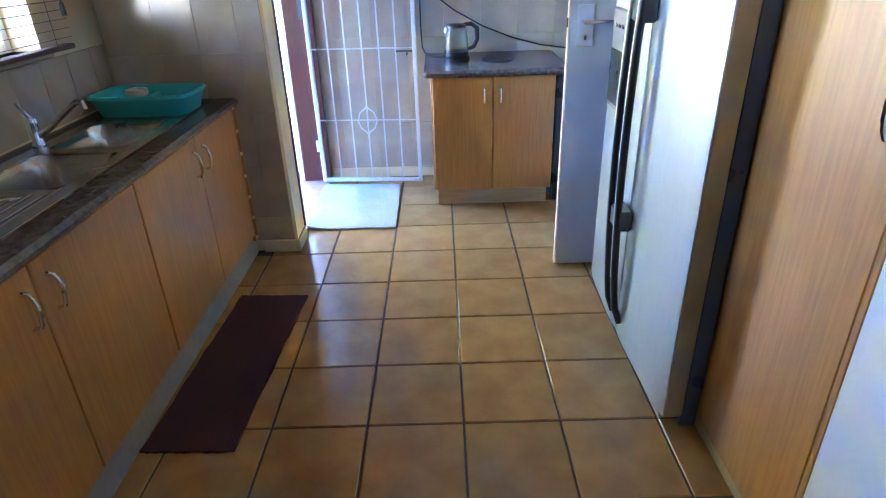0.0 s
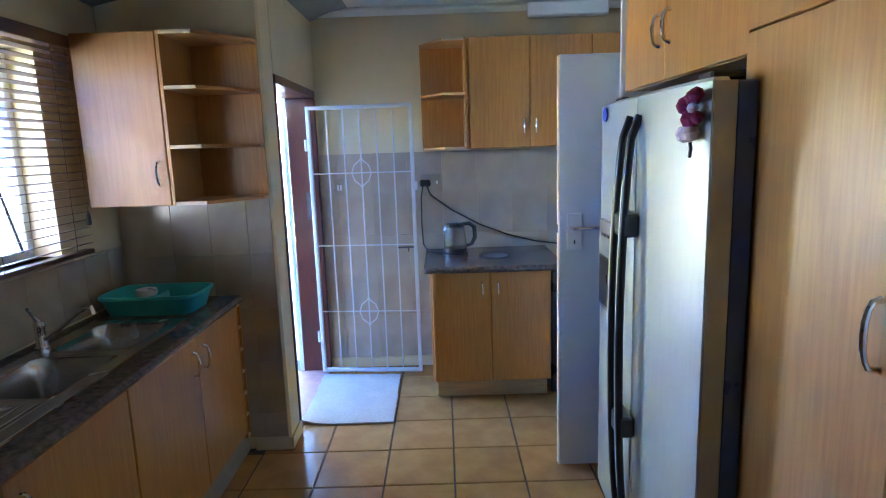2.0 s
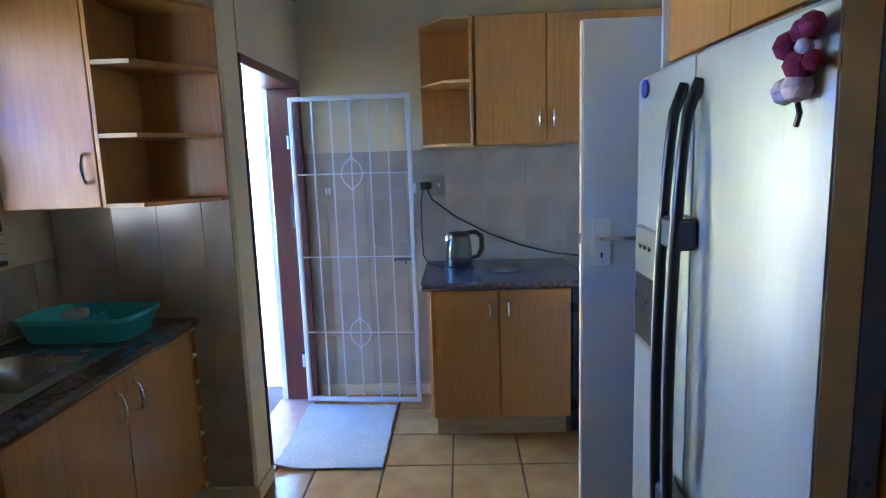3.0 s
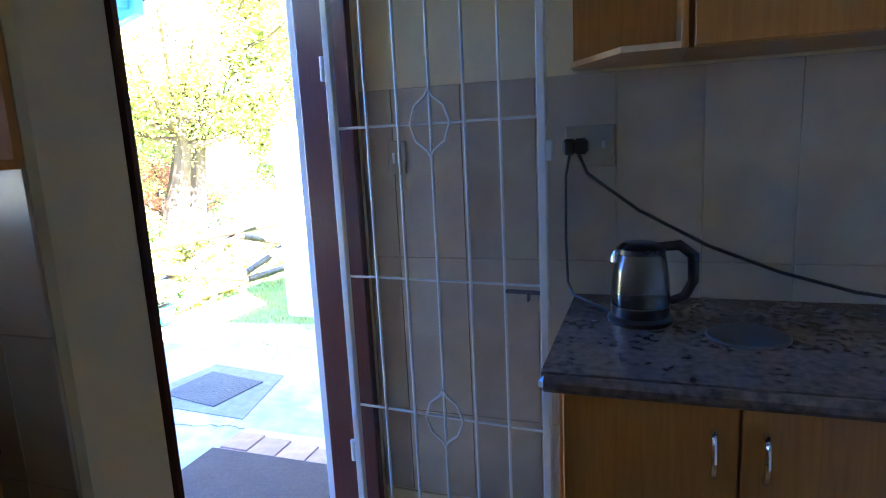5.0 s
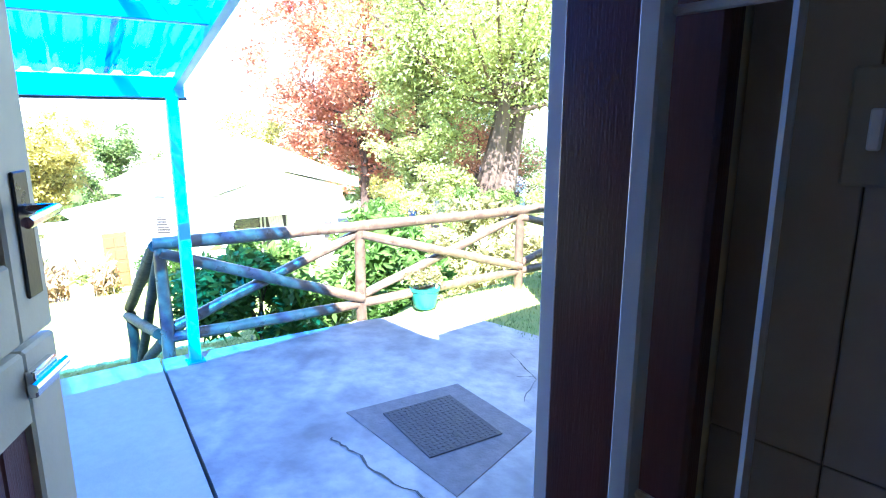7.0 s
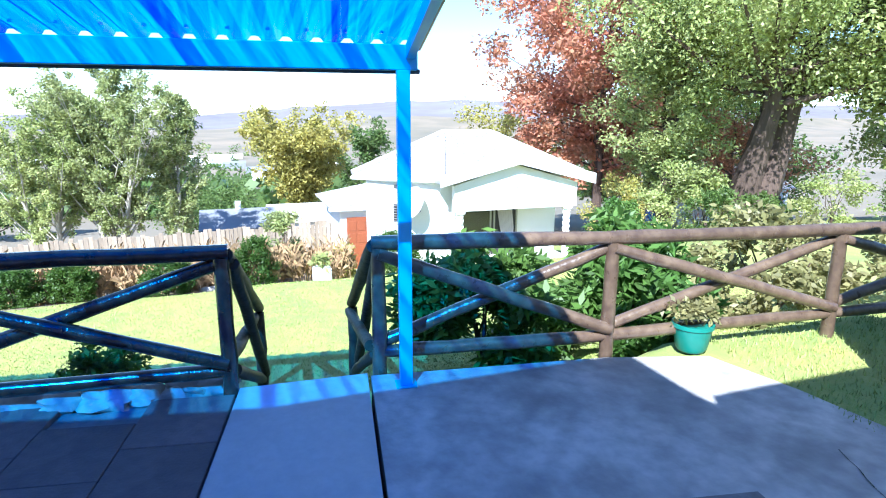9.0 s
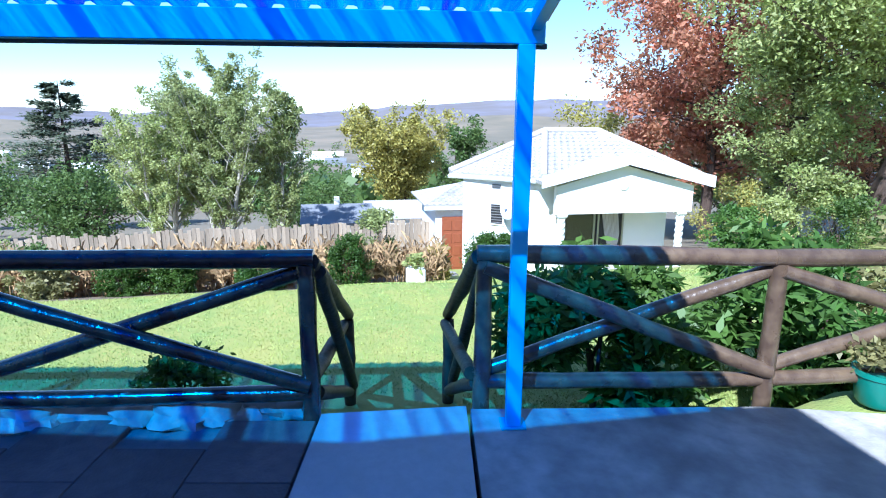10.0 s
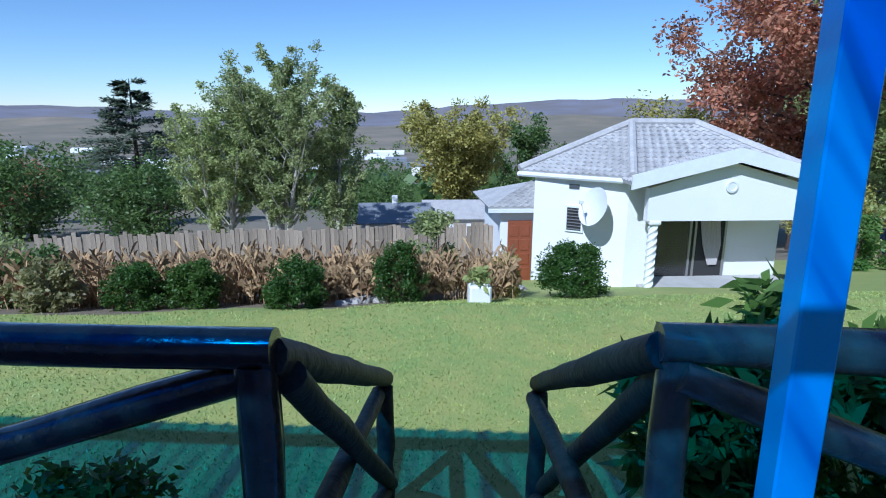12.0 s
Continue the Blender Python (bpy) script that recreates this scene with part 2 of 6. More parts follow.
# blue-mauve distance haze is mixed into this hill colour
HILL = material("hazed_hill", (0.21, 0.2, 0.235), 1.0, grain=0.6, scale=0.011, wear=0.6, wear_scale=0.003, second=(0.17, 0.15, 0.13), spec=0.1)
VELD = material("dry_veld", (0.26, 0.205, 0.14), 0.95, grain=0.7, scale=0.013, wear=0.7, wear_scale=0.004, second=(0.135, 0.125, 0.085))
FENCE_WOOD = material("weathered_fence_wood", (0.35, 0.28, 0.2), 0.9, grain=0.6, scale=14, stretch=(5, 5, 0.4), wear=0.4, bump=0.5, vary=0.25)
STALK = material("dry_stalk", (0.44, 0.3, 0.15), 0.8, grain=0.6, scale=3, vary=0.5, island=True, second=(0.24, 0.14, 0.07))
ROOF_TILE = material("pale_roof_tile", (0.46, 0.44, 0.42), 0.7, grain=0.4, scale=9, wear=0.4, wear_scale=2, bump=0.3, vary=0.1, island=True)
ROOF_RIDGE = material("roof_ridge_mortar", (0.50, 0.475, 0.45), 0.8, grain=0.4, scale=9, wear=0.4, bump=0.3)
DARK_ROOF = material("grey_sheet_roof", (0.28, 0.29, 0.31), 0.5, 0.2, grain=0.3, wear=0.4, wear_scale=0.5)
BARK = material("brown_bark", (0.10, 0.066, 0.048), 0.95, grain=0.7, scale=9, stretch=(3, 3, 0.5), bump=1.0, bump_scale=12)
PALE_BARK = material("pale_bark", (0.50, 0.46, 0.38), 0.9, grain=0.6, scale=6, second=(0.2, 0.17, 0.13), bump=0.6)
LEAF_POPLAR = leaf_material("poplar_leaf", (0.31, 0.36, 0.125), (0.43, 0.44, 0.2))
LEAF_YELLOW = leaf_material("yellow_leaf", (0.42, 0.39, 0.10), (0.5, 0.42, 0.11))
LEAF_RED = leaf_material("autumn_red_leaf", (0.50, 0.20, 0.12), (0.52, 0.33, 0.18))
LEAF_OLIVE = leaf_material("olive_leaf", (0.36, 0.42, 0.14), (0.47, 0.47, 0.19))
LEAF_DARK = leaf_material("dark_leaf", (0.11, 0.18, 0.045), (0.18, 0.24, 0.065))
LEAF_BUSH = leaf_material("glossy_bush_leaf", (0.09, 0.19, 0.035), (0.18, 0.27, 0.06))
LEAF_HEDGE = leaf_material("hedge_leaf", (0.06, 0.13, 0.02), (0.11, 0.18, 0.03))
LEAF_PALE = leaf_material("pale_shrub_leaf", (0.33, 0.30, 0.13), (0.26, 0.27, 0.09))
NEEDLE = leaf_material("cedar_needle", (0.15, 0.185, 0.12), (0.2, 0.23, 0.15))
POT_GREEN = material("green_plastic_pot", (0.02, 0.20, 0.15), 0.4, grain=0.15, wear=0.2)
DISH = material("white_dish", (0.72, 0.72, 0.71), 0.45, grain=0.1, wear=0.1)
# the shade of unlit rooms and recesses is put into this near-black
DARK_GAP = material("painted_dark_interior", (0.03, 0.028, 0.027), 0.7, grain=0.2)
CURTAIN = material("pale_curtain", (0.5, 0.46, 0.44), 0.9, grain=0.3, scale=20, stretch=(1, 8, 0.2))
RED_DOOR = material("red_brown_door", (0.26, 0.075, 0.03), 0.45, grain=0.5, scale=20, stretch=(6, 6, 0.4))
BLUE_PLASTIC = material("blue_tarpaulin", (0.05, 0.15, 0.4), 0.5, grain=0.3)

# ---- building blocks ----


class Build:
    """Gathers vertices and faces, then links them as one mesh object."""

    def __init__(self):
        self.v, self.f = [], []

    def add(self, verts, faces):
        k = len(self.v)
        self.v += [tuple(p) for p in verts]
        self.f += [tuple(i + k for i in f) for f in faces]
        return self

    def box(self, x0, x1, y0, y1, z0, z1, b=0.003, m=None):
        """A box with chamfered edges."""
        b = min(b, (x1 - x0) * 0.45, (y1 - y0) * 0.45, (z1 - z0) * 0.45)
        lo, hi = (x0, y0, z0), (x1, y1, z1)
        verts, idx = [], {}
        for c in range(8):
            s = [(c >> k) & 1 for k in range(3)]
            for a in range(3):
                idx[c, a] = len(verts)
                verts.append([(hi[k] if s[k] else lo[k]) - (0 if k == a else (b if s[k] else -b)) for k in range(3)])
        faces = []

        def quad(*ids):
            pts = [Vector(verts[i]) for i in ids]
            n = (pts[1] - pts[0]).cross(pts[2] - pts[0])
            mid = sum(pts, Vector()) / len(pts) - Vector([(lo[k] + hi[k]) / 2 for k in range(3)])
            faces.append(ids if n.dot(mid) > 0 else ids[::-1])

        for a in range(3):
            u, w = 1 << ((a + 1) % 3), 1 << ((a + 2) % 3)
            for side in (0, 1 << a):
                quad(idx[side, a], idx[side | u, a], idx[side | u | w, a], idx[side | w, a])
            for su in (0, u):
                for sw in (0, w):
                    c, d = su | sw, su | sw | (1 << a)
                    a1, a2 = (a + 1) % 3, (a + 2) % 3
                    quad(idx[c, a1], idx[c, a2], idx[d, a2], idx[d, a1])
        for c in range(8):
            quad(idx[c, 0], idx[c, 1], idx[c, 2])
        if m is not None:
            verts = [m @ Vector(p) for p in verts]
        return self.add(verts, faces)

    def tube(self, pts, radii, sides=8, rough=0.0, seed=0, flat=1.0):
        """A tapered round bar through pts with closed ends."""
        pts = [Vector(p) for p in pts]
        if not isinstance(radii, (list, tuple)):
            radii = [radii] * len(pts)
        rnd = random.Random(seed)
        verts, faces, up = [], [], None
        for i, p in enumerate(pts):
            d = (pts[min(i + 1, len(pts) - 1)] - pts[max(i - 1, 0)]).normalized()
            if up is None:
                up = d.orthogonal().normalized()
            up = (up - d * up.dot(d)).normalized()
            side = d.cross(up)
            for k in range(sides):
                a = 2 * math.pi * k / sides
                r = radii[i] * (1 + rough * (rnd.random() - 0.5))
                verts.append(p + up * math.cos(a) * r + side * math.sin(a) * r * flat)
        for i in range(len(pts) - 1):
            for k in range(sides):
                q = (k + 1) % sides
                faces.append((i * sides + k, i * sides + q, (i + 1) * sides + q, (i + 1) * sides + k))
        faces.append(tuple(range(sides))[::-1])
        faces.append(tuple(range((len(pts) - 1) * sides, len(pts) * sides)))
        return self.add(verts, faces)

    def lathe(self, profile, centre, sides=24, m=None):
        """A turned shape from (radius, height) pairs."""
        verts, faces = [], []
        for r, z in profile:
            for k in range(sides):
                a = 2 * math.pi * k / sides
                p = Vector((r * math.cos(a), r * math.sin(a), z))
                verts.append((m @ p if m is not None else p) + Vector(centre))
        for i in range(len(profile) - 1):
            for k in range(sides):
                q = (k + 1) % sides
                faces.append((i * sides + k, i * sides + q, (i + 1) * sides + q, (i + 1) * sides + k))
        faces.append(tuple(range(sides))[::-1])
        faces.append(tuple(range((len(profile) - 1) * sides, len(profile) * sides)))
        return self.add(verts, faces)

    def prism(self, poly, z0, z1):
        """A flat polygon in plan, given thickness."""
        n = len(poly)
        area = sum(poly[i][0] * poly[(i + 1) % n][1] - poly[(i + 1) % n][0] * poly[i][1] for i in range(n))
        if area < 0:
            poly = poly[::-1]
        verts = [(x, y, z0) for x, y in poly] + [(x, y, z1) for x, y in poly]
        faces = [tuple(range(n))[::-1], tuple(range(n, 2 * n))] + [(i, (i + 1) % n, n + (i + 1) % n, n + i) for i in range(n)]
        return self.add(verts, faces)

    def mesh(self, name, mat, smooth=False):
        me = bpy.data.meshes.new(name)
        me.from_pydata(self.v, [], self.f)
        for m in (mat if isinstance(mat, (list, tuple)) else [mat]):
            me.materials.append(m)
        if smooth:
            me.shade_smooth()
            me.set_sharp_from_angle(angle=radians(40))
        me.update()
        return me

    def make(self, name, mat, parent=None, label="", smooth=False):
        ob = new(name, self.mesh(name, mat, smooth))
        if parent is not None:
            ob.parent = parent
        if label:
            tagged(ob, label)
        return ob


def thing(name, at, label, category, group="", kind=""):
    """An Empty at a thing's base."""
    ob = new(name)
    ob.empty_display_size = 0.1
    ob.location = at
    ob.matrix_world = Matrix.Translation(at)
    return tagged(ob, label, category, group, kind)


def part(name, build, mat, parent, label="", smooth=False):
    """One mesh part in world coordinates under a thing."""
    ob = build.make(name, mat, None, label, smooth)
    ob.parent = parent
    base = Matrix.Translation(-parent.location) if parent.parent is None else Matrix.Identity(4)
    if parent.parent is not None:
        base = Matrix.Identity(4)
    ob.matrix_parent_inverse = base if parent.type == "EMPTY" else Matrix.Identity(4)
    return ob


def structure(name, build, mat, label, category, smooth=False):
    return tagged(build.make(name, mat, None, label, smooth), label, category, kind="structure")

# ---- kitchen shell ----
XL, XD, XR = -1.38, -0.56, 1.78      # window wall, door wall, right wall
YR, YF, YB = 1.45, 2.70, -3.2        # return wall, far wall, back wall
H = 2.62
D0, D1, DH = 1.66, 2.665, 2.07        # back door opening
W0, W1, WZ0, WZ1 = -0.35, 0.96, 1.22, 2.12
P = -0.22                            # patio level

b = Build().box(XL - 0.22, XR + 0.2, YB - 0.2, YF + 0.2, -0.12, -0.006, 0)
floor = structure("floor", b, GROUT, "terracotta tiled kitchen floor with dark grout", "floor")
b = Build()
b.box(XL - 0.22, XL, YB, W0, 0, H, 0).box(XL - 0.22, XL, W1, YR + 0.2, 0, H, 0)
b.box(XL - 0.22, XL, W0, W1, 0, WZ0, 0).box(XL - 0.22, XL, W0, W1, WZ1, H, 0)
wall_west = structure("wall_west", b, CREAM, "cream painted kitchen wall with window opening", "wall")
b = Build().box(XL, XD, YR, D0 - 0.003, 0, H, 0.012)
b.box(XD - 0.22, XD, D0, D1, DH, H, 0).box(XD - 0.22, XD, D1, YF, 0, H, 0)
wall_door = structure("wall_door_side", b, CREAM, "cream painted wall with back door opening", "wall")
b = Build().box(XD - 0.22, XR + 0.2, YF, YF + 0.2, 0, H, 0)
wall_north = structure("wall_north", b, CREAM, "cream painted kitchen end wall", "wall")
b = Build().box(XR, XR + 0.2, YB, YF, 0, H, 0).box(1.142, XR, -1.1, -0.664, 0, H, 0.006)
wall_east = structure("wall_east", b, WHITE_PAINT, "pale painted kitchen side wall", "wall")
b = Build().box(XL - 0.22, XR + 0.2, YB - 0.2, YB, 0, H, 0)
wall_south = structure("wall_south", b, CREAM, "cream painted kitchen back wall", "wall")
b = Build().box(XL - 0.22, XR + 0.2, YB - 0.2, YF + 0.2, H, H + 0.1, 0)
ceiling = structure("ceiling", b, CEILING, "plain off-white ceiling", "ceiling")
b = Build()
for x0, x1, y0, y1 in ((XD + 0.001, XR, YF - 0.06, YF - 0.001), (XD + 0.001, XD + 0.06, YR, YF - 0.06), (XL + 0.001, XD, YR - 0.06, YR - 0.001), (XL + 0.001, XL + 0.06, YB, YR - 0.06)):
    b.box(x0, x1, y0, y1, H - 0.06, H - 0.001, 0.025)
structure("trim_cornice", b, CEILING, "off-white plaster cornice under the ceiling", "cornice")
b = Build().box(0.95, 1.5, YF - 0.14, YF - 0.062, 2.5, 2.6, 0.012)
structure("trim_beam_box", b, WHITE_PAINT, "white painted box along the ceiling edge", "trim")
b = Build()
b.box(XD - 0.2, XD + 0.014, YR - 0.014, YR - 0.001, 0, 0.075, 0.004).box(XD + 0.001, XD + 0.014, YR - 0.014, D0 - 0.01, 0, 0.075, 0.004)
b.box(XD + 0.01, 0.25, YF - 0.014, YF - 0.001, 0, 0.075, 0.004)
structure("baseboard", b, CREAM, "cream tiled skirting along the wall foot", "skirting")

# ---- back door frame, threshold, stable door ----
door_frame = thing("door_1", (XD - 0.11, (D0 + D1) / 2, 0), "dark red-brown wooden door frame of the open back door", "door frame", kind="structure")
for y0, y1, n in ((D0, D0 + 0.014, "near_jamb"), (D1 - 0.04, D1, "far_jamb")):
    part(n, Build().box(XD - 0.2, XD + 0.008, y0, y1, 0.0, DH - 0.05, 0.006), FRAME_WOOD, door_frame)
part("head", Build().box(XD - 0.2, XD + 0.008, D0, D1, DH - 0.05, DH, 0.006), FRAME_WOOD, door_frame)
part("strike_plate", Build().box(XD - 0.09, XD - 0.06, D1 - 0.044, D1 - 0.04, 1.16, 1.36, 0.001), IRON, door_frame, "worn metal strike plate")
part("outer_reveal", Build().box(XD - 0.235, XD - 0.202, D1 - 0.022, D1 + 0.001, -0.15, DH, 0.003), WHITE_PAINT, door_frame, "white painted outer edge")
part("sill", Build().box(XD - 0.25, XD + 0.0, D0 + 0.05, D1 - 0.04, -0.05, 0.012, 0.008), QUARRY, door_frame, "worn red sill")

stable = thing("stable_door", (XD - 0.2, D0 + 0.02, 0), "cream painted wooden stable door with dark boards, open outward", "door")
LX0, LX1, LY0, LY1 = XD - 1.02, XD - 0.245, D0 + 0.022, D0 + 0.066
for nm, z0, z1 in (("upper_leaf", 1.045, 2.02), ("lower_leaf", -0.02, 1.035)):
    b = Build().box(LX0, LX0 + 0.11, LY0, LY1, z0, z1, 0.005).box(LX1 - 0.11, LX1, LY0, LY1, z0, z1, 0.005)
    b.box(LX0 + 0.11, LX1 - 0.11, LY0, LY1, z0, z0 + 0.13, 0.005).box(LX0 + 0.11, LX1 - 0.11, LY0, LY1, z1 - 0.12, z1, 0.005)
    leaf = part(nm, b, DOOR_CREAM, stable, "cream painted rails and stiles")
    for k in range(7):
        x = LX0 + 0.112 + k * (LX1 - LX0 - 0.224) / 7
        part("board", Build().box(x, x + (LX1 - LX0 - 0.224) / 7 - 0.003, LY0 + 0.012, LY1 - 0.012, z0 + 0.12, z1 - 0.11, 0.004), FRAME_WOOD, leaf, "dark brown board")
b = Build().box(LX0 + 0.03, LX0 + 0.075, LY1, LY1 + 0.006, 1.11, 1.31, 0.002)
plate = part("lock_plate", b, BLACK, stable, "dark lock plate")
part("door_handle", Build().tube([(LX0 + 0.05, LY1 + 0.004, 1.25), (LX0 + 0.05, LY1 + 0.05, 1.25), (LX0 + 0.16, LY1 + 0.055, 1.245)], 0.009), CHROME, plate, smooth=True)
part("bolt", Build().tube([(LX0 + 0.02, LY1 + 0.02, 0.985), (LX0 + 0.14, LY1 + 0.02, 0.985)], 0.008).box(LX0 + 0.04, LX0 + 0.12, LY1, LY1 + 0.016, 0.96, 1.005, 0.003), CHROME, stable, "steel barrel bolt", smooth=True)

stable.matrix_basis = Matrix.Translation(stable.location) @ Matrix.Rotation(radians(-30.3), 4, "Z")

# ---- security gate ----
gate = thing("security_gate", (-0.59, 2.57, 0), "white painted steel security gate folded open against the wall", "gate")
GX0, GX1, GZ0, GZ1 = 0.0, 0.745, 0.03, 1.955
gm = Matrix.Translation((-0.6, 2.55, 0)) @ Matrix.Rotation(math.atan2(-0.055, 0.745), 4, "Z")


def gate_part(name, b, label="", smooth=False):
    b.v = [tuple(gm @ Vector(p)) for p in b.v]
    return part(name, b, GATE_PAINT, gate, label, smooth)


gate_part("stile", Build().box(0, 0.026, -0.013, 0.013, GZ0, GZ1, 0.003))
gate_part("stile", Build().box(GX1 - 0.026, GX1, -0.013, 0.013, GZ0, GZ1, 0.003))
gate_part("top_rail", Build().box(0.026, GX1 - 0.026, -0.013, 0.013, GZ1 - 0.026, GZ1, 0.003))
gate_part("bottom_rail", Build().box(0.026, GX1 - 0.026, -0.013, 0.013, GZ0, GZ0 + 0.026, 0.003))
for z in (0.487, 0.975, 1.49):
    gate_part("cross_bar", Build().tube([(0.02, 0.008, z), (GX1 - 0.02, 0.008, z)], 0.005, 6))
for k in range(5):
    x = 0.026 + (k + 1) * (GX1 - 0.052) / 6
    gate_part("upright_bar", Build().tube([(x, 0, GZ0 + 0.02), (x, 0, GZ1 - 0.02)], 0.0058, 6))
xc = GX1 / 2
for zc in (0.487, 1.49):
    for s in (-1, 1):
        pts = [(xc, -0.006, zc + 0.105), (xc + s * 0.012, -0.006, zc + 0.085), (xc + s * 0.05, -0.006, zc + 0.055), (xc + s * 0.069, -0.006, zc), (xc + s * 0.05, -0.006, zc - 0.055), (xc + s * 0.012, -0.006, zc - 0.085), (xc, -0.006, zc - 0.105)]
        gate_part("scroll", Build().tube(pts, 0.005, 6))
for z in (0.3, 1.69):
    gate_part("hinge", Build().tube([(-0.012, 0, z - 0.04), (-0.012, 0, z + 0.04)], 0.011, 10), "", True)
gate_part("latch_bolt", Build().box(GX1 - 0.14, GX1 - 0.02, -0.006, 0.006, 0.948, 0.96, 0.002).box(GX1 - 0.07, GX1 - 0.062, -0.01, 0.01, 0.925, 0.96, 0.002)).data.materials[0] = IRON
gate_part("catch", Build().box(GX1 - 0.004, GX1 + 0.016, -0.012, 0.012, 1.36, 1.42, 0.003))

# ---- window, grille and blind ----
win = thing("window_1", (XL - 0.12, (W0 + W1) / 2, WZ0), "white steel framed kitchen window with burglar bars", "window", kind="structure")
for n, (y0, y1, z0, z1) in {"frame_left": (W0, W0 + 0.04, WZ0, WZ1), "frame_right": (W1 - 0.04, W1, WZ0, WZ1), "frame_top": (W0 + 0.04, W1 - 0.04, WZ1 - 0.04, WZ1), "frame_bottom": (W0 + 0.04, W1 - 0.04, WZ0, WZ0 + 0.04), "mullion": (0.42, 0.46, WZ0 + 0.04, WZ1 - 0.04), "transom": (W0 + 0.04, 0.42, 1.8, 1.83)}.items():
    part(n, Build().box(XL - 0.17, XL - 0.12, y0, y1, z0, z1, 0.004), WHITE_PAINT, win)
pane = part("pane", Build().box(XL - 0.148, XL - 0.144, W0 + 0.04, W1 - 0.04, WZ0 + 0.04, WZ1 - 0.04, 0.001), GLASS, win)
pane.visible_shadow = False
part("window_sill", Build().box(XL - 0.12, XL + 0.035, W0 - 0.03, W1 + 0.03, WZ0 - 0.03, WZ0, 0.006), WALL_TILE, win)
for k, (a, c) in enumerate([((0.55, 1.26), (0.72, 1.7)), ((0.72, 1.7), (0.62, 2.08)), ((0.72, 1.7), (0.86, 1.26)), ((0.1, 1.26), (0.24, 1.7)), ((0.24, 1.7), (0.38, 1.26)), ((0.24, 1.7), (0.24, 2.08))]):
    part("burglar_bar", Build().tube([(XL - 0.1, *a), (XL - 0.1, *c)], 0.006, 6), BLACK, win)

blind = thing("venetian_blind", (XL + 0.06, 0.3, WZ0 - 0.02), "dark wooden venetian blind, slats open, over the sink window", "blind")
part("head_rail", Build().box(XL + 0.02, XL + 0.085, W0 - 0.1, 1.085, 2.13, 2.185, 0.004), BLIND_WOOD, blind)
part("bottom_rail", Build().box(XL + 0.03, XL + 0.08, W0 - 0.08, 1.08, 1.215, 1.235, 0.004), BLIND_WOOD, blind)
slat = Build().box(-0.022, 0.022, W0 - 0.08, 1.08, -0.0012, 0.0012, 0.0005).mesh("slat", BLIND_WOOD)
for k in range(24):
    o = new("slat", slat)
    o.parent = blind
    o.matrix_parent_inverse = Matrix.Translation(-blind.location)
    o.matrix_basis = pose(XL + 0.055, 0, 1.26 + k * 0.0365, 0, -8, 0)
for y in (0.0, 0.5, 0.95):
    part("ladder_cord", Build().tube([(XL + 0.08, y, 1.22), (XL + 0.08, y, 2.14)], 0.0016, 5), BLIND_WOOD, blind)
part("tassel", Build().lathe([(0.003, 0.05), (0.008, 0.04), (0.011, 0.0), (0.009, -0.01)], (XL + 0.1, 1.03, 1.36), 10), BLACK, blind, smooth=True)
part("pull_cord", Build().tube([(XL + 0.1, 1.03, 1.40), (XL + 0.09, 1.03, 2.14)], 0.0014, 5), BLIND_WOOD, blind)

# ---- sink run ----


def bow_handle(parent, p, axis="z", out=(1, 0, 0), length=0.11, name="handle"):
    p, o = Vector(p), Vector(out)
    u = Vector((0, 0, 1)) if axis == "z" else o.cross(Vector((0, 0, 1)))
    pts = []
    for k in range(9):
        a = math.pi * k / 8
        pts.append(p + u * (-math.cos(a) * length / 2) + o * (0.002 + 0.03 * math.sin(a) ** 0.6))
    return part(name, Build().tube(pts, [0.008, 0.0065, 0.006, 0.0065, 0.007, 0.0065, 0.006, 0.0065, 0.008], 8), CHROME, parent, "satin chrome bow handle", True)


FX = -0.78
for y0, ym, y1 in ((-0.88, -0.31, 0.287), (0.293, 0.865, 1.385)):
    unit = thing("base_cabinet", (-1.05, (y0 + y1) / 2, 0), "beech veneer base cabinet with two doors below the sink worktop", "cabinet", "sink base cabinets")
    part("body", Build().box(XL + 0.005, FX - 0.02, y0, y1, 0.1, 0.735, 0.002).box(FX - 0.06, FX - 0.02, y0, y1, 0.736, 0.86, 0.002), BEECH, unit)
    for a, c, hy in ((y0, ym, ym - 0.055), (ym, y1, ym + 0.055)):
        d = part("door", Build().box(FX - 0.019, FX, a + 0.002, c - 0.002, 0.135, 0.855, 0.003), BEECH, unit)
        bow_handle(d, (FX, hy, 0.745))
rack = thing("bottle_rack", (-1.0, 1.415, 0), "narrow beech bottle rack at the end of the base units", "rack")
part("side_panel", Build().box(XL + 0.005, FX, 1.388, 1.398, 0.1, 0.86, 0.002), BEECH, rack)
part("side_panel", Build().box(XL + 0.005, FX, 1.436, 1.446, 0.1, 0.86, 0.002), BEECH, rack)
part("back_panel", Build().box(XL + 0.02, XL + 0.04, 1.398, 1.436, 0.1, 0.86, 0.002), DARK_GAP, rack)
for k in range(7):
    part("shelf", Build().box(XL + 0.04, FX, 1.398, 1.436, 0.1 + k * 0.124, 0.114 + k * 0.124, 0.001), BEECH_EDGE, rack)
b = Build().box(-0.815, -0.797, -1.5, 1.447, 0.0, 0.133, 0.002)
structure("trim_plinth", b, PLINTH, "grey plinth under the sink cabinets", "plinth")
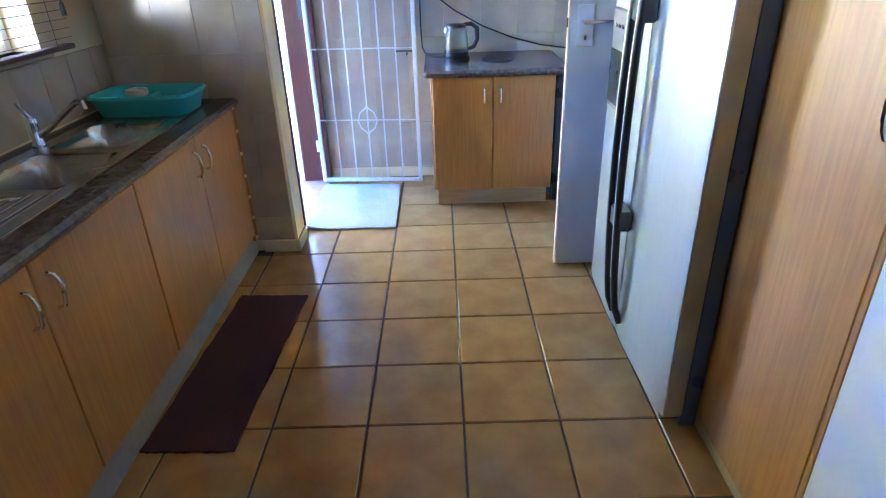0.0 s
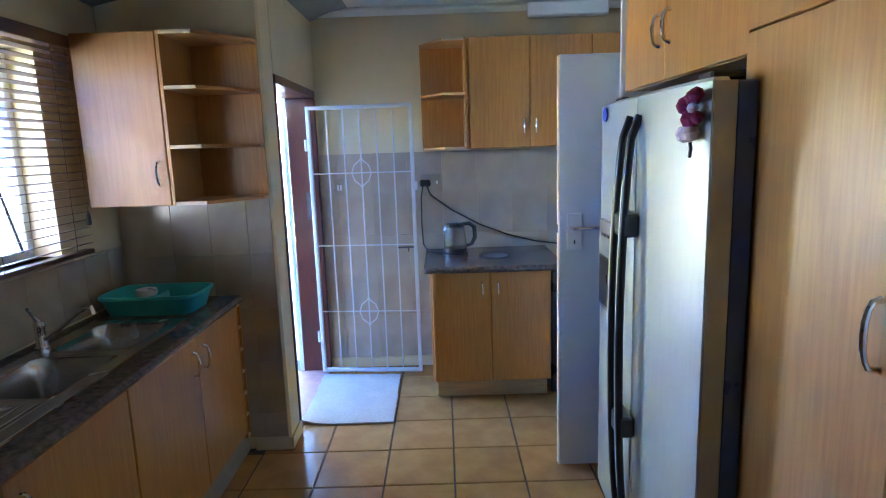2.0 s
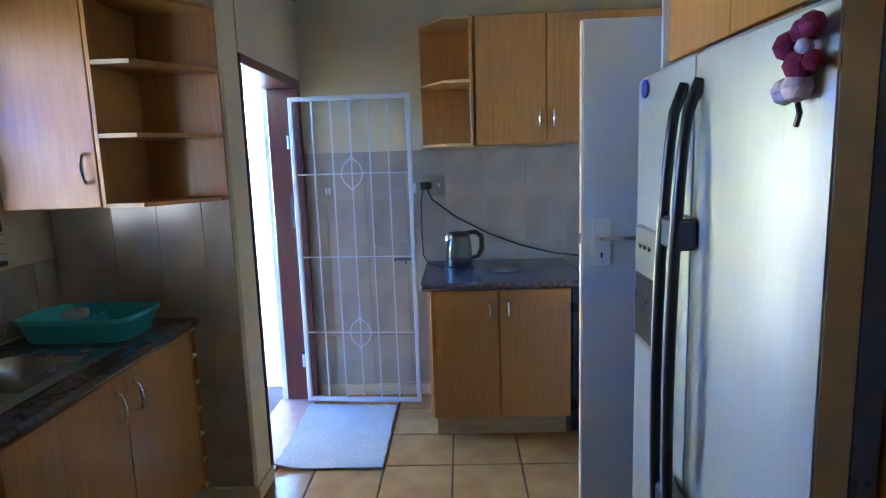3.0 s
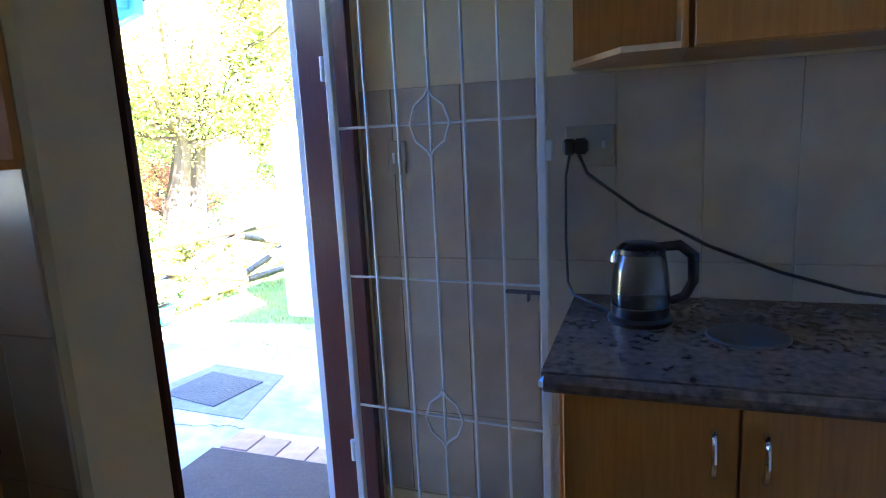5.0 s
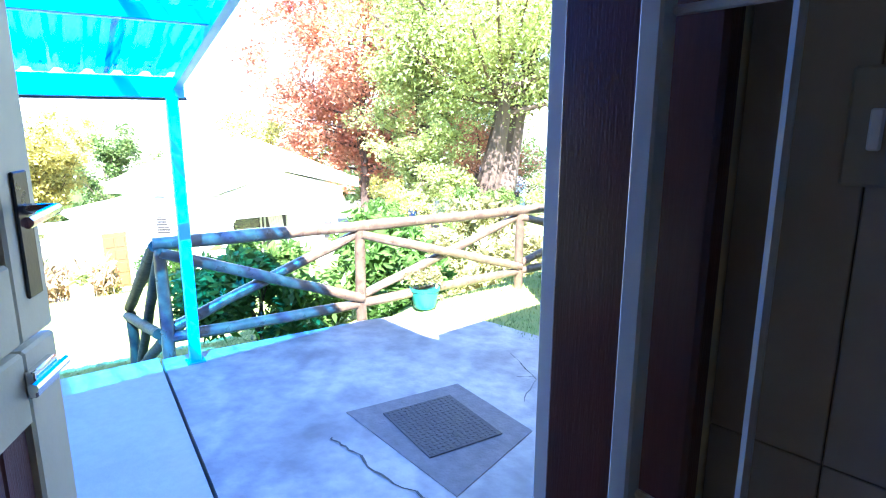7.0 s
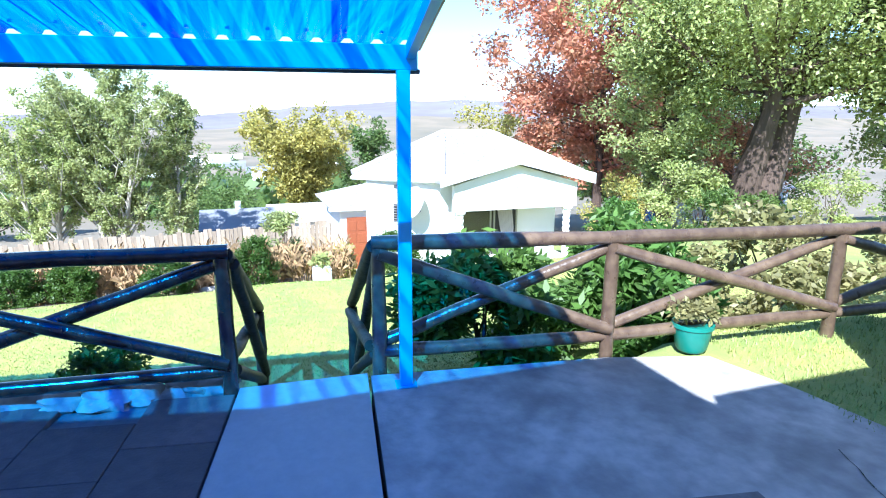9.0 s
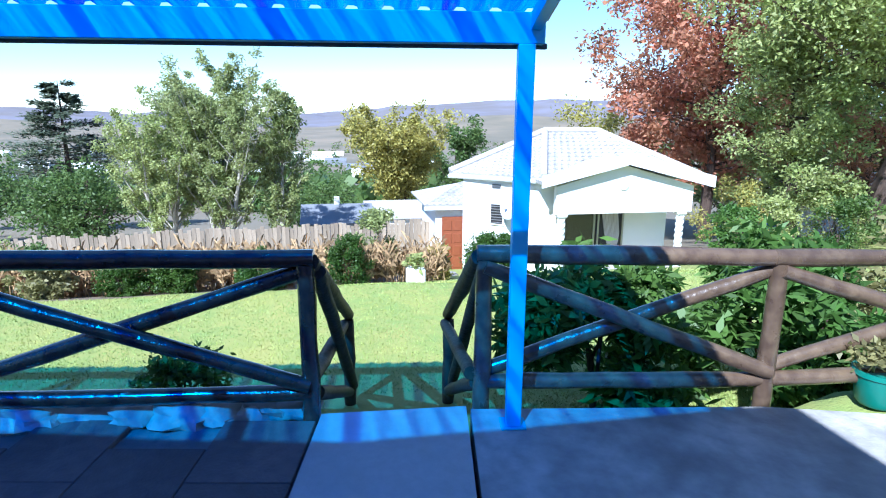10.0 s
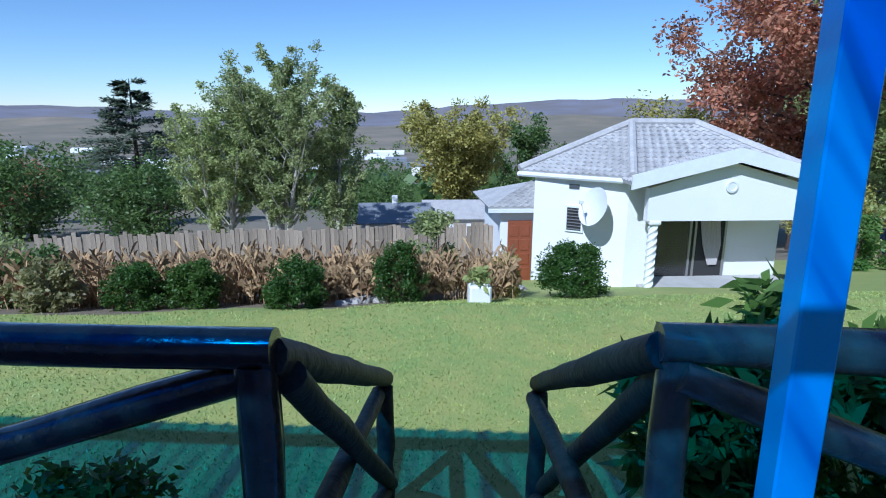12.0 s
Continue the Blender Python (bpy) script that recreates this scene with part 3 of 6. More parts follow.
# worktop in pieces around the sink cut-out
SX0, SX1, SY0, SY1 = -1.30, -0.865, -0.25, 1.0
top = thing("sink_worktop", (-1.07, 0.0, 0.862), "dark speckled laminate worktop with rounded front edge", "worktop")
part("back_strip", Build().box(XL + 0.001, SX0 + 0.01, -1.5, YR - 0.001, 0.862, 0.9, 0.001), COUNTER, top)
part("front_edge", Build().box(SX1 - 0.01, -0.755, -1.5, YR - 0.001, 0.862, 0.9, 0.014), COUNTER, top)
part("end_piece", Build().box(SX0 + 0.01, SX1 - 0.01, SY1 - 0.01, YR - 0.001, 0.862, 0.8997, 0.001), COUNTER, top)
part("end_piece", Build().box(SX0 + 0.01, SX1 - 0.01, -1.5, SY0 + 0.01, 0.862, 0.8997, 0.001), COUNTER, top)
sink = thing("double_sink", (-1.08, 0.4, 0.86), "stainless steel double bowl sink set into the worktop", "sink")


def bowl(x0, x1, y0, y1, depth):
    """An open rounded tub of sheet steel."""
    out, verts, faces, rings = Build(), [], [], [(0.0, 0.906), (0.006, 0.898), (0.016, 0.86), (0.03, 0.906 - depth + 0.02), (0.06, 0.906 - depth)]
    n = 28
    for ins, z in rings:
        rx, ry = (x1 - x0) / 2 - ins, (y1 - y0) / 2 - ins
        for k in range(n):
            a = 2 * math.pi * k / n
            c, s = math.cos(a), math.sin(a)
            e = 0.5
            verts.append(((x0 + x1) / 2 + rx * math.copysign(abs(c) ** e, c), (y0 + y1) / 2 + ry * math.copysign(abs(s) ** e, s), z))
    for i in range(len(rings) - 1):
        for k in range(n):
            q = (k + 1) % n
            faces.append((i * n + k, (i + 1) * n + k, (i + 1) * n + q, i * n + q))
    faces.append(tuple(range((len(rings) - 1) * n, len(rings) * n)))
    return out.add(verts, faces)


BOWLS = ((-1.25, -0.905, 0.10, 0.52, 0.16), (-1.25, -0.905, 0.56, 0.95, 0.16))
for q in BOWLS:
    part("bowl", bowl(*q), STEEL, sink, smooth=True)
b = Build()
for x0, x1, y0, y1 in ((SX0, -1.235, SY0, SY1), (-0.92, SX1, SY0, SY1), (-1.235, -0.92, SY0, 0.115), (-1.235, -0.92, 0.505, 0.575), (-1.235, -0.92, 0.935, SY1)):
    b.box(x0, x1, y0, y1, 0.9015, 0.9055, 0.0015)
rim = part("rim", b, STEEL, sink)
for k in range(7):
    part("drainer_ridge", Build().box(-1.22 + k * 0.045, -1.205 + k * 0.045, -0.2, 0.07, 0.905, 0.909, 0.002), STEEL, sink)
for q in BOWLS:
    part("drain", Build().lathe([(0.001, 0.0), (0.04, 0.0), (0.042, 0.004), (0.03, 0.006), (0.001, 0.003)], ((q[0] + q[1]) / 2, (q[2] + q[3]) / 2, 0.747), 18), CHROME, sink, smooth=True)
tap = thing("mixer_tap", (-1.272, 0.6, 0.9055), "chrome mixer tap with long swivel spout", "tap")
part("base", Build().lathe([(0.028, 0), (0.028, 0.012), (0.021, 0.02), (0.02, 0.09), (0.023, 0.1), (0.018, 0.115), (0.002, 0.12)], (-1.272, 0.6, 0.9055), 18), CHROME, tap, smooth=True)
part("spout", Build().tube([(-1.26, 0.6, 0.95), (-1.2, 0.59, 0.985), (-1.12, 0.57, 1.04), (-1.055, 0.555, 1.085), (-1.03, 0.55, 1.085), (-1.025, 0.55, 1.06)], [0.012, 0.0105, 0.01, 0.01, 0.012, 0.013], 12), CHROME, tap, smooth=True)
part("lever", Build().tube([(-1.272, 0.6, 1.015), (-1.285, 0.58, 1.06), (-1.275, 0.55, 1.085)], [0.011, 0.008, 0.007], 10), CHROME, tap, smooth=True)

tub = thing("dish_rack_tub", (-1.08, 1.2, 0.9), "turquoise plastic dish drainer tub on the worktop", "dish drainer")


def rounded_loft(x0, x1, y0, y1, rings, n=40, e=0.35, wave=0.0):
    """A moulded vessel: rounded rectangles (inset, height) joined ring to ring."""
    verts, faces = [], []
    for ins, z in rings:
        rx, ry = (x1 - x0) / 2 - ins, (y1 - y0) / 2 - ins
        for k in range(n):
            a = 2 * math.pi * k / n
            c, q = math.cos(a), math.sin(a)
            w = 1 + wave * math.sin(4 * a)
            verts.append(((x0 + x1) / 2 + w * rx * math.copysign(abs(c) ** e, c), (y0 + y1) / 2 + w * ry * math.copysign(abs(q) ** e, q), z))
    for i in range(len(rings) - 1):
        for k in range(n):
            q = (k + 1) % n
            faces.append((i * n + k, i * n + q, (i + 1) * n + q, (i + 1) * n + k))
    faces.append(tuple(range((len(rings) - 1) * n, len(rings) * n)))
    faces.append(tuple(range(n))[::-1])
    return Build().add(verts, faces)


part("tray", rounded_loft(-1.325, -0.85, 1.04, 1.345, [(0.035, 0.902), (0.012, 0.975), (0.0, 0.985), (0.0, 0.999), (0.008, 1.0), (0.016, 0.985), (0.042, 0.912)], wave=0.012), TEAL, tub, smooth=True)
part("divider", Build().box(-1.09, -1.08, 1.085, 1.3, 0.91, 0.975, 0.003), TEAL, tub)
cup = thing("tub_stopper", (-1.13, 1.17, 0.996), "small white plastic lid resting on the turquoise tub", "lid")
part("disc", Build().lathe([(0.045, 0), (0.05, 0.012), (0.047, 0.03), (0.02, 0.036), (0.002, 0.036)], (-1.13, 1.17, 0.981), 20), WHITE_PLASTIC, cup, smooth=True)
part("grip", Build().tube([(-1.13, 1.17, 1.012), (-1.09, 1.14, 1.02), (-1.06, 1.13, 1.012)], 0.006, 8), WHITE_PLASTIC, cup, smooth=True)

# ---- wall cabinet and open end shelf on the return wall ----
wc = thing("wall_cabinet", (-1.11, 1.28, 1.42), "beech veneer single door wall cabinet", "cabinet")
part("body", Build().box(-1.31, -0.925, 1.122, YR - 0.002, 1.42, 2.2, 0.002), BEECH, wc)
d = part("door", Build().box(-1.308, -0.927, 1.1, 1.119, 1.421, 2.199, 0.003), BEECH, wc)
bow_handle(d, (-0.965, 1.1, 1.57), out=(0, -1, 0))


def end_shelf(name, x_in, x_out, y_front, y_back, zs, label):
    """Open shelf unit with an angled free end."""
    s = 1 if x_out > x_in else -1
    t = thing(name, ((x_in + x_out) / 2, (y_front + y_back) / 2, zs[0]), label, "shelf")
    poly = [(x_in + s * 0.016, y_front + 0.002), (x_in + s * 0.16, y_front + 0.002), (x_out, y_back - 0.09), (x_out, y_back - 0.018), (x_in + s * 0.016, y_back - 0.018)]
    part("side_panel", Build().box(min(x_in, x_in + s * 0.016), max(x_in, x_in + s * 0.016), y_front, y_back - 0.002, zs[0], zs[-1] + 0.016, 0.001), BEECH, t)
    part("back_panel", Build().box(min(x_in, x_out), max(x_in, x_out), y_back - 0.018, y_back - 0.002, zs[0], zs[-1] + 0.016, 0.001), BEECH, t)
    for z in zs:
        sh = part("shelf", Build().prism(poly, z, z + 0.016), BEECH, t)
        part("edging", Build().prism([(poly[0][0], y_front - 0.0), (poly[1][0], y_front - 0.0), (poly[1][0], y_front + 0.002), (poly[0][0], y_front + 0.002)], z, z + 0.016), BEECH_EDGE, sh, "pale edging strip")
    return t


end_shelf("open_end_shelf", -0.923, -0.572, 1.1, YR, (1.42, 1.68, 1.945, 2.185), "open beech corner shelf with angled end, empty")

# ---- far counter ----
fc = thing("base_cabinet", (0.62, 2.35, 0), "beech veneer two door base cabinet on a pale plinth", "cabinet")
part("body", Build().box(0.235, 1.0, 2.02, YF - 0.002, 0.135, 0.865, 0.002), BEECH, fc)
for a, c, hx in ((0.235, 0.615, 0.565), (0.62, 1.0, 0.665)):
    d = part("door", Build().box(a + 0.012 if a < 0.3 else a, c - 0.001, 2.0, 2.018, 0.14, 0.862, 0.003), BEECH, fc)
    bow_handle(d, (hx, 2.0, 0.75), out=(0, -1, 0), length=0.1)
part("plinth", Build().box(0.26, 0.99, 2.095, 2.12, 0, 0.135, 0.002), PLINTH_WOOD, fc, "pale wooden plinth")
kw = thing("kettle_worktop", (0.64, 2.33, 0.868), "dark speckled laminate worktop under the kettle", "worktop")
part("top", Build().box(0.2, 1.08, 1.99, YF - 0.011, 0.868, 0.906, 0.001), COUNTER, kw)
part("front_edge", Build().box(0.198, 1.08, 1.955, 1.99, 0.867, 0.9065, 0.013), COUNTER, kw, "rounded front edge")
# plain black box added to fill the dark gap right of the cabinet
b = Build().box(1.02, 1.5, 2.1, YF - 0.01, 0, 0.84, 0.01)
tagged(b.make("dark_appliance", BLACK), "black box filling the gap beside the base cabinet", "appliance")
ws = thing("wall_cabinet", (0.92, 2.52, 1.63), "beech veneer two door wall cabinet above the worktop", "cabinet")
part("body", Build().box(0.518, 1.74, 2.372, YF - 0.002, 1.63, 2.345, 0.002), BEECH, ws)
for a, c, hx in ((0.53, 0.925, 0.885), (0.93, 1.33, 0.965), (1.335, 1.738, 1.4)):
    d = part("door", Build().box(a, c, 2.352, 2.37, 1.632, 2.343, 0.003), BEECH, ws)
    bow_handle(d, (hx, 2.352, 1.77), out=(0, -1, 0), length=0.1)
end_shelf("open_end_shelf", 0.516, 0.2, 2.352, YF, (1.63, 1.985, 2.329), "open beech end shelf beside the far wall cabinet, empty")

kettle = thing("electric_kettle", (0.4, 2.42, 0.906), "smoked glass electric kettle with black handle and lid", "kettle")
KX, KY, KZ = 0.41, 2.42, 0.906
part("power_base", Build().lathe([(0.088, 0), (0.09, 0.012), (0.08, 0.02), (0.002, 0.02)], (KX, KY, KZ), 26), BLACK, kettle, smooth=True)
part("heater_ring", Build().lathe([(0.078, 0.021), (0.08, 0.03), (0.08, 0.05), (0.002, 0.05)], (KX, KY, KZ), 26), BLACK, kettle, smooth=True)
part("jug", Build().lathe([(0.078, 0.051), (0.08, 0.07), (0.076, 0.13), (0.066, 0.19), (0.062, 0.195), (0.064, 0.185), (0.073, 0.13), (0.077, 0.07), (0.075, 0.054), (0.002, 0.054)], (KX, KY, KZ), 30), SMOKED, kettle, smooth=True)
part("lid", Build().lathe([(0.066, 0.196), (0.066, 0.21), (0.05, 0.222), (0.002, 0.224)], (KX, KY, KZ), 26), BLACK, kettle, smooth=True)
part("handle", Build().tube([(KX + 0.04, KY - 0.0, KZ + 0.212), (KX + 0.1, KY, KZ + 0.218), (KX + 0.135, KY, KZ + 0.19), (KX + 0.137, KY, KZ + 0.12), (KX + 0.115, KY, KZ + 0.075), (KX + 0.078, KY, KZ + 0.06)], [0.012, 0.015, 0.016, 0.015, 0.014, 0.012], 12), BLACK, kettle, smooth=True)
part("spout", Build().lathe([(0.022, -0.02), (0.02, 0.0), (0.012, 0.012), (0.002, 0.012)], (KX - 0.062, KY, KZ + 0.19), 14), STEEL, kettle, smooth=True)
trivet = Build().lathe([(0.098, 0), (0.1, 0.003), (0.096, 0.006), (0.07, 0.004), (0.002, 0.004)], (0.67, 2.32, 0.9065), 30)
tagged(trivet.make("glass_trivet", GREY_PLASTIC, smooth=True), "round dark glass trivet lying on the worktop", "trivet")

socket = thing("wall_socket", (0.2, YF, 1.34), "beige wall socket with black plugs", "socket")
part("plate", Build().box(0.175, 0.325, YF - 0.018, YF - 0.009, 1.33, 1.46, 0.003), BEIGE_PLASTIC, socket)
part("rocker", Build().box(0.285, 0.3, YF - 0.022, YF - 0.017, 1.385, 1.41, 0.002), WHITE_PLASTIC, socket)
for x in (0.19, 0.225):
    part("plug", Build().box(x - 0.022, x + 0.022, YF - 0.065, YF - 0.019, 1.37, 1.42, 0.01), BLACK, socket, "black plug")
switch = thing("light_switch", (-0.42, YF, 1.33), "beige double light switch plate", "switch")
part("plate", Build().box(-0.455, -0.385, YF - 0.018, YF - 0.009, 1.325, 1.44, 0.003), BEIGE_PLASTIC, switch)
for x in (-0.435, -0.415):
    part("rocker", Build().box(x, x + 0.012, YF - 0.022, YF - 0.017, 1.36, 1.4, 0.002), WHITE_PLASTIC, switch)
cable = Build().tube([(0.22, YF - 0.06, 1.37), (0.245, YF - 0.05, 1.31), (0.4, YF - 0.04, 1.19), (0.6, YF - 0.035, 1.08), (0.8, YF - 0.03, 1.0), (1.0, YF - 0.03, 0.945), (1.2, YF - 0.03, 0.915)], 0.0055, 8)
tagged(cable.make("power_cable", BLACK, smooth=True), "black power cable sagging along the tiled wall", "cable")
cable = Build().tube([(0.19, YF - 0.05, 1.37), (0.175, YF - 0.03, 1.3), (0.172, YF - 0.025, 1.1), (0.178, YF - 0.03, 0.95), (0.2, YF - 0.06, 0.915), (0.27, 2.55, 0.9125), (0.34, 2.46, 0.9125)], 0.0045, 8)
tagged(cable.make("kettle_cable", BLACK, smooth=True), "thin black kettle cable down to the worktop", "cable")

# ---- white inner door ----
idoor = thing("inner_door", (1.3, 1.2, 0), "plain white painted flush door standing open", "door")
part("leaf", Build().box(0.893, 1.72, 1.18, 1.222, 0.008, 2.05, 0.003), DOOR_PAINT, idoor)
part("edge_strip", Build().box(0.888, 0.893, 1.182, 1.22, 0.01, 2.048, 0.001), BEECH_EDGE, idoor, "bare wooden edge")
pl = part("lock_plate", Build().box(0.928, 1.0, 1.174, 1.18, 1.135, 1.315, 0.002), WHITE_PLASTIC, idoor, "silver lock plate")
part("door_handle", Build().tube([(0.95, 1.176, 1.245), (0.95, 1.13, 1.245), (1.08, 1.125, 1.245)], 0.009, 8), CHROME, pl, smooth=True)
part("keyhole", Build().box(0.961, 0.968, 1.1725, 1.1745, 1.165, 1.185, 0.0005), BLACK, pl)
part("latch_tongue", Build().box(0.882, 0.888, 1.192, 1.21, 1.22, 1.26, 0.001), IRON, idoor)

# ---- fridge ----
fr = thing("fridge_freezer", (1.4, 0.54, 0), "silver side-by-side fridge freezer with dark handles", "fridge")
FY0, FYM, FY1 = -0.115, 0.41, 0.93
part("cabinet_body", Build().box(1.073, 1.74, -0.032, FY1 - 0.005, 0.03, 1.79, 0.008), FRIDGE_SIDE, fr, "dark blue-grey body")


def fridge_door(y0, y1):
    n, verts, faces = 12, [], []
    for z in (0.09, 0.1, 1.79, 1.8):
        ins = 0.01 if z in (0.09, 1.8) else 0
        for k in range(n + 1):
            f = k / n
            y = y0 + ins + (y1 - y0 - 2 * ins) * f
            verts.append((1.02 - 0.018 * (1 - (2 * (y - FY0) / (FY1 - FY0) - 1) ** 2) + ins + 0.006 * (abs(2 * f - 1) ** 8), y, z))
        verts += [(1.07, y1 - ins, z), (1.07, y0 + ins, z)]
    w = n + 3
    for r in range(3):
        for k in range(w):
            q = (k + 1) % w
            faces.append((r * w + k, (r + 1) * w + k, (r + 1) * w + q, r * w + q))
    faces += [tuple(range(w)), tuple(range(3 * w, 4 * w))[::-1]]
    return Build().add(verts, faces)


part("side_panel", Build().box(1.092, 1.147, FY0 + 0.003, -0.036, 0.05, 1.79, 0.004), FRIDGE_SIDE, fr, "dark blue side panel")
rd = part("fridge_door", fridge_door(FY0, FYM - 0.004), FRIDGE, fr, smooth=True)
part("door_edge", Build().box(1.03, 1.09, FY0 - 0.003, FY0 + 0.0, 0.1, 1.79, 0.001), FRIDGE_EDGE, rd, "grey door edge")
ld = part("freezer_door", fridge_door(FYM + 0.004, FY1), FRIDGE, fr, smooth=True)
for y, par in ((FYM - 0.048, rd), (FYM + 0.048, ld)):
    pts = []
    for k in range(23):
        f = k / 22
        pts.append((1.0 - 0.055 * math.sin(math.pi * f) ** 0.4, y, 0.17 + 1.56 * f))
    h = part("handle", Build().tube(pts, 0.0155, 10, flat=0.9), HANDLE_GREY, par, "long dark bowed handle", True)
    part("handle_inlay", Build().tube([(p[0] - 0.012, p[1], p[2]) for p in pts[3:20]], 0.0045, 6), FRIDGE_EDGE, h, smooth=True)
for z in (0.62, 1.36):
    part("handle_bracket", Build().box(0.945, 1.003, FYM - 0.062, FYM + 0.062, z - 0.04, z + 0.04, 0.008), GREY_PLASTIC, fr)
disp = part("water_dispenser", Build().box(0.998, 1.02, 0.61, 0.85, 0.95, 1.33, 0.006), FRIDGE_EDGE, ld, "grey dispenser panel")
b = Build().box(0.994, 1.01, 0.63, 0.83, 0.97, 1.18, 0.004)
part("dispenser_recess", b, BLACK, fr, "dark dispenser recess")
for k in range(3):
    part("button", Build().lathe([(0.009, 0), (0.008, 0.004), (0.001, 0.004)], (0.998, 0.7 + 0.045 * k, 1.27), 10, Matrix.Rotation(radians(-90), 4, "Y")), CHROME, fr)
part("hinge_cover", Build().box(1.06, 1.2, -0.03, 0.06, 1.8, 1.825, 0.006), BLACK, fr)
part("hinge_cover", Build().box(1.08, 1.2, FY1 - 0.1, FY1 - 0.01, 1.8, 1.825, 0.006), BLACK, fr)
part("kick_grille", Build().box(1.05, 1.13, -0.03, FY1 - 0.01, 0.012, 0.085, 0.004), FRIDGE_EDGE, fr)
for y in (0.02, FY1 - 0.05):
    part("foot", Build().lathe([(0.022, 0), (0.022, 0.02), (0.012, 0.03), (0.002, 0.03)], (1.1, y, 0.0), 12), BLACK, fr)
toy = thing("soft_toy_magnet", (1.0, -0.06, 1.6), "small magenta and pale pink soft toy magnet on the fridge", "magnet")
for c, r, m in (((0.995, -0.028, 1.735), 0.026, MAGENTA), ((0.995, -0.072, 1.752), 0.022, MAGENTA), ((0.992, -0.1, 1.757), 0.021, MAGENTA), ((0.99, -0.084, 1.725), 0.015, PALE_CLOTH), ((0.992, -0.07, 1.698), 0.027, MAGENTA), ((0.992, -0.108, 1.7), 0.017, MAGENTA), ((0.992, -0.066, 1.663), 0.026, PALE_CLOTH), ((0.994, -0.026, 1.66), 0.024, PALE_CLOTH)):
    part("stuffed_lobe", Build().lathe([(0.002, -r), (r * 0.7, -r * 0.7), (r, 0), (r * 0.7, r * 0.7), (0.002, r)], c, 12), m, toy, smooth=True)
part("string", Build().tube([(0.996, -0.060, 1.645), (0.992, -0.078, 1.62), (0.996, -0.062, 1.6)], 0.005, 6), BLACK, toy)
mag = Build().lathe([(0.001, 0), (0.028, 0), (0.028, 0.006), (0.001, 0.006)], (1.008, 0.8, 1.755), 16, Matrix.Rotation(radians(-90), 4, "Y"))
tagged(mag.make("round_magnet", BLUE_MAGNET), "small blue round magnet on the freezer door", "magnet")

# ---- tall cupboards over and beside the fridge ----
PX = 1.15
oc = thing("overhead_cabinet", (1.45, 0.62, 1.87), "beech veneer two door cabinet above the fridge", "cabinet")
part("body", Build().box(PX + 0.02, XR - 0.003, -0.04, 1.02, 1.86, 2.45, 0.002), BEECH, oc)
for a, c, hy in ((-0.038, 0.555, 0.51), (0.56, 1.02, 0.61)):
    d = part("door", Build().box(PX, PX + 0.018, a, c, 1.862, 2.448, 0.003), BEECH, oc)
    bow_handle(d, (PX, hy, 2.04), out=(-1, 0, 0))
part("end_panel", Build().box(PX - 0.02, XR - 0.003, 1.022, 1.04, 1.82, 2.45, 0.002), WHITE_PAINT, oc, "white end panel")
pc = thing("pantry_cupboard", (1.45, -0.27, 0), "tall beech veneer pantry cupboard beside the fridge", "cupboard")
part("body", Build().box(PX + 0.02, XR - 0.003, -0.66, -0.032, 0.08, 2.45, 0.002), BEECH, pc)
d = part("door", Build().box(PX, PX + 0.018, -0.635, -0.03, 0.085, 1.915, 0.003), BEECH, pc)
bow_handle(d, (PX, -0.588, 1.272), out=(-1, 0, 0), length=0.14)
part("upper_door", Build().box(PX, PX + 0.018, -0.635, -0.03, 1.92, 2.448, 0.003), BEECH, pc)
part("stile", Build().box(PX - 0.002, PX + 0.018, -0.66, -0.638, 0.08, 2.45, 0.003), BEECH, pc)
part("plinth", Build().box(PX + 0.025, XR - 0.01, -0.655, -0.035, 0, 0.08, 0.002), PLINTH_WOOD, pc)

# ---- mats ----


def mat_thing(name, corners, z, mat, label, lift=0.0, seed=1, edge=None):
    """A limp mat: a grid with fuzzy edge, real thickness and one lifted corner."""
    rnd, n, m, verts, faces = random.Random(seed), 26, 16, [], []
    a, bb, c, d = [Vector((*q, 0)) for q in corners]
    for layer in (0, 1):
        for j in range(m + 1):
            for i in range(n + 1):
                u, v = i / n, j / m
                p = (a * (1 - u) + bb * u) * (1 - v) + (d * (1 - u) + c * u) * v
                if i in (0, n) or j in (0, m):
                    p += Vector((rnd.uniform(-0.004, 0.004), rnd.uniform(-0.004, 0.004), 0))
                k = max(0, 1 - math.hypot(u * 1.4, v * 1.2) / 0.4)
                zz = z + 0.002 + (0.009 + 0.002 * rnd.random() if layer else 0) + lift * k * k
                verts.append((p.x, p.y, zz))
    w = n + 1
    off = w * (m + 1)
    for j in range(m):
        for i in range(n):
            q = (j * w + i, j * w + i + 1, (j + 1) * w + i + 1, (j + 1) * w + i)
            faces.append(tuple(off + t for t in q))
            faces.append(q[::-1])
    ring = [i for i in range(w)] + [j * w + n for j in range(1, m + 1)] + [m * w + i for i in range(n - 1, -1, -1)] + [j * w for j in range(m - 1, 0, -1)]
    for k in range(len(ring)):
        p, q = ring[k], ring[(k + 1) % len(ring)]
        faces.append((p, q, off + q, off + p))
    ob = Build().add(verts, faces).make(name, mat, smooth=True)
    return tagged(ob, label, "mat")


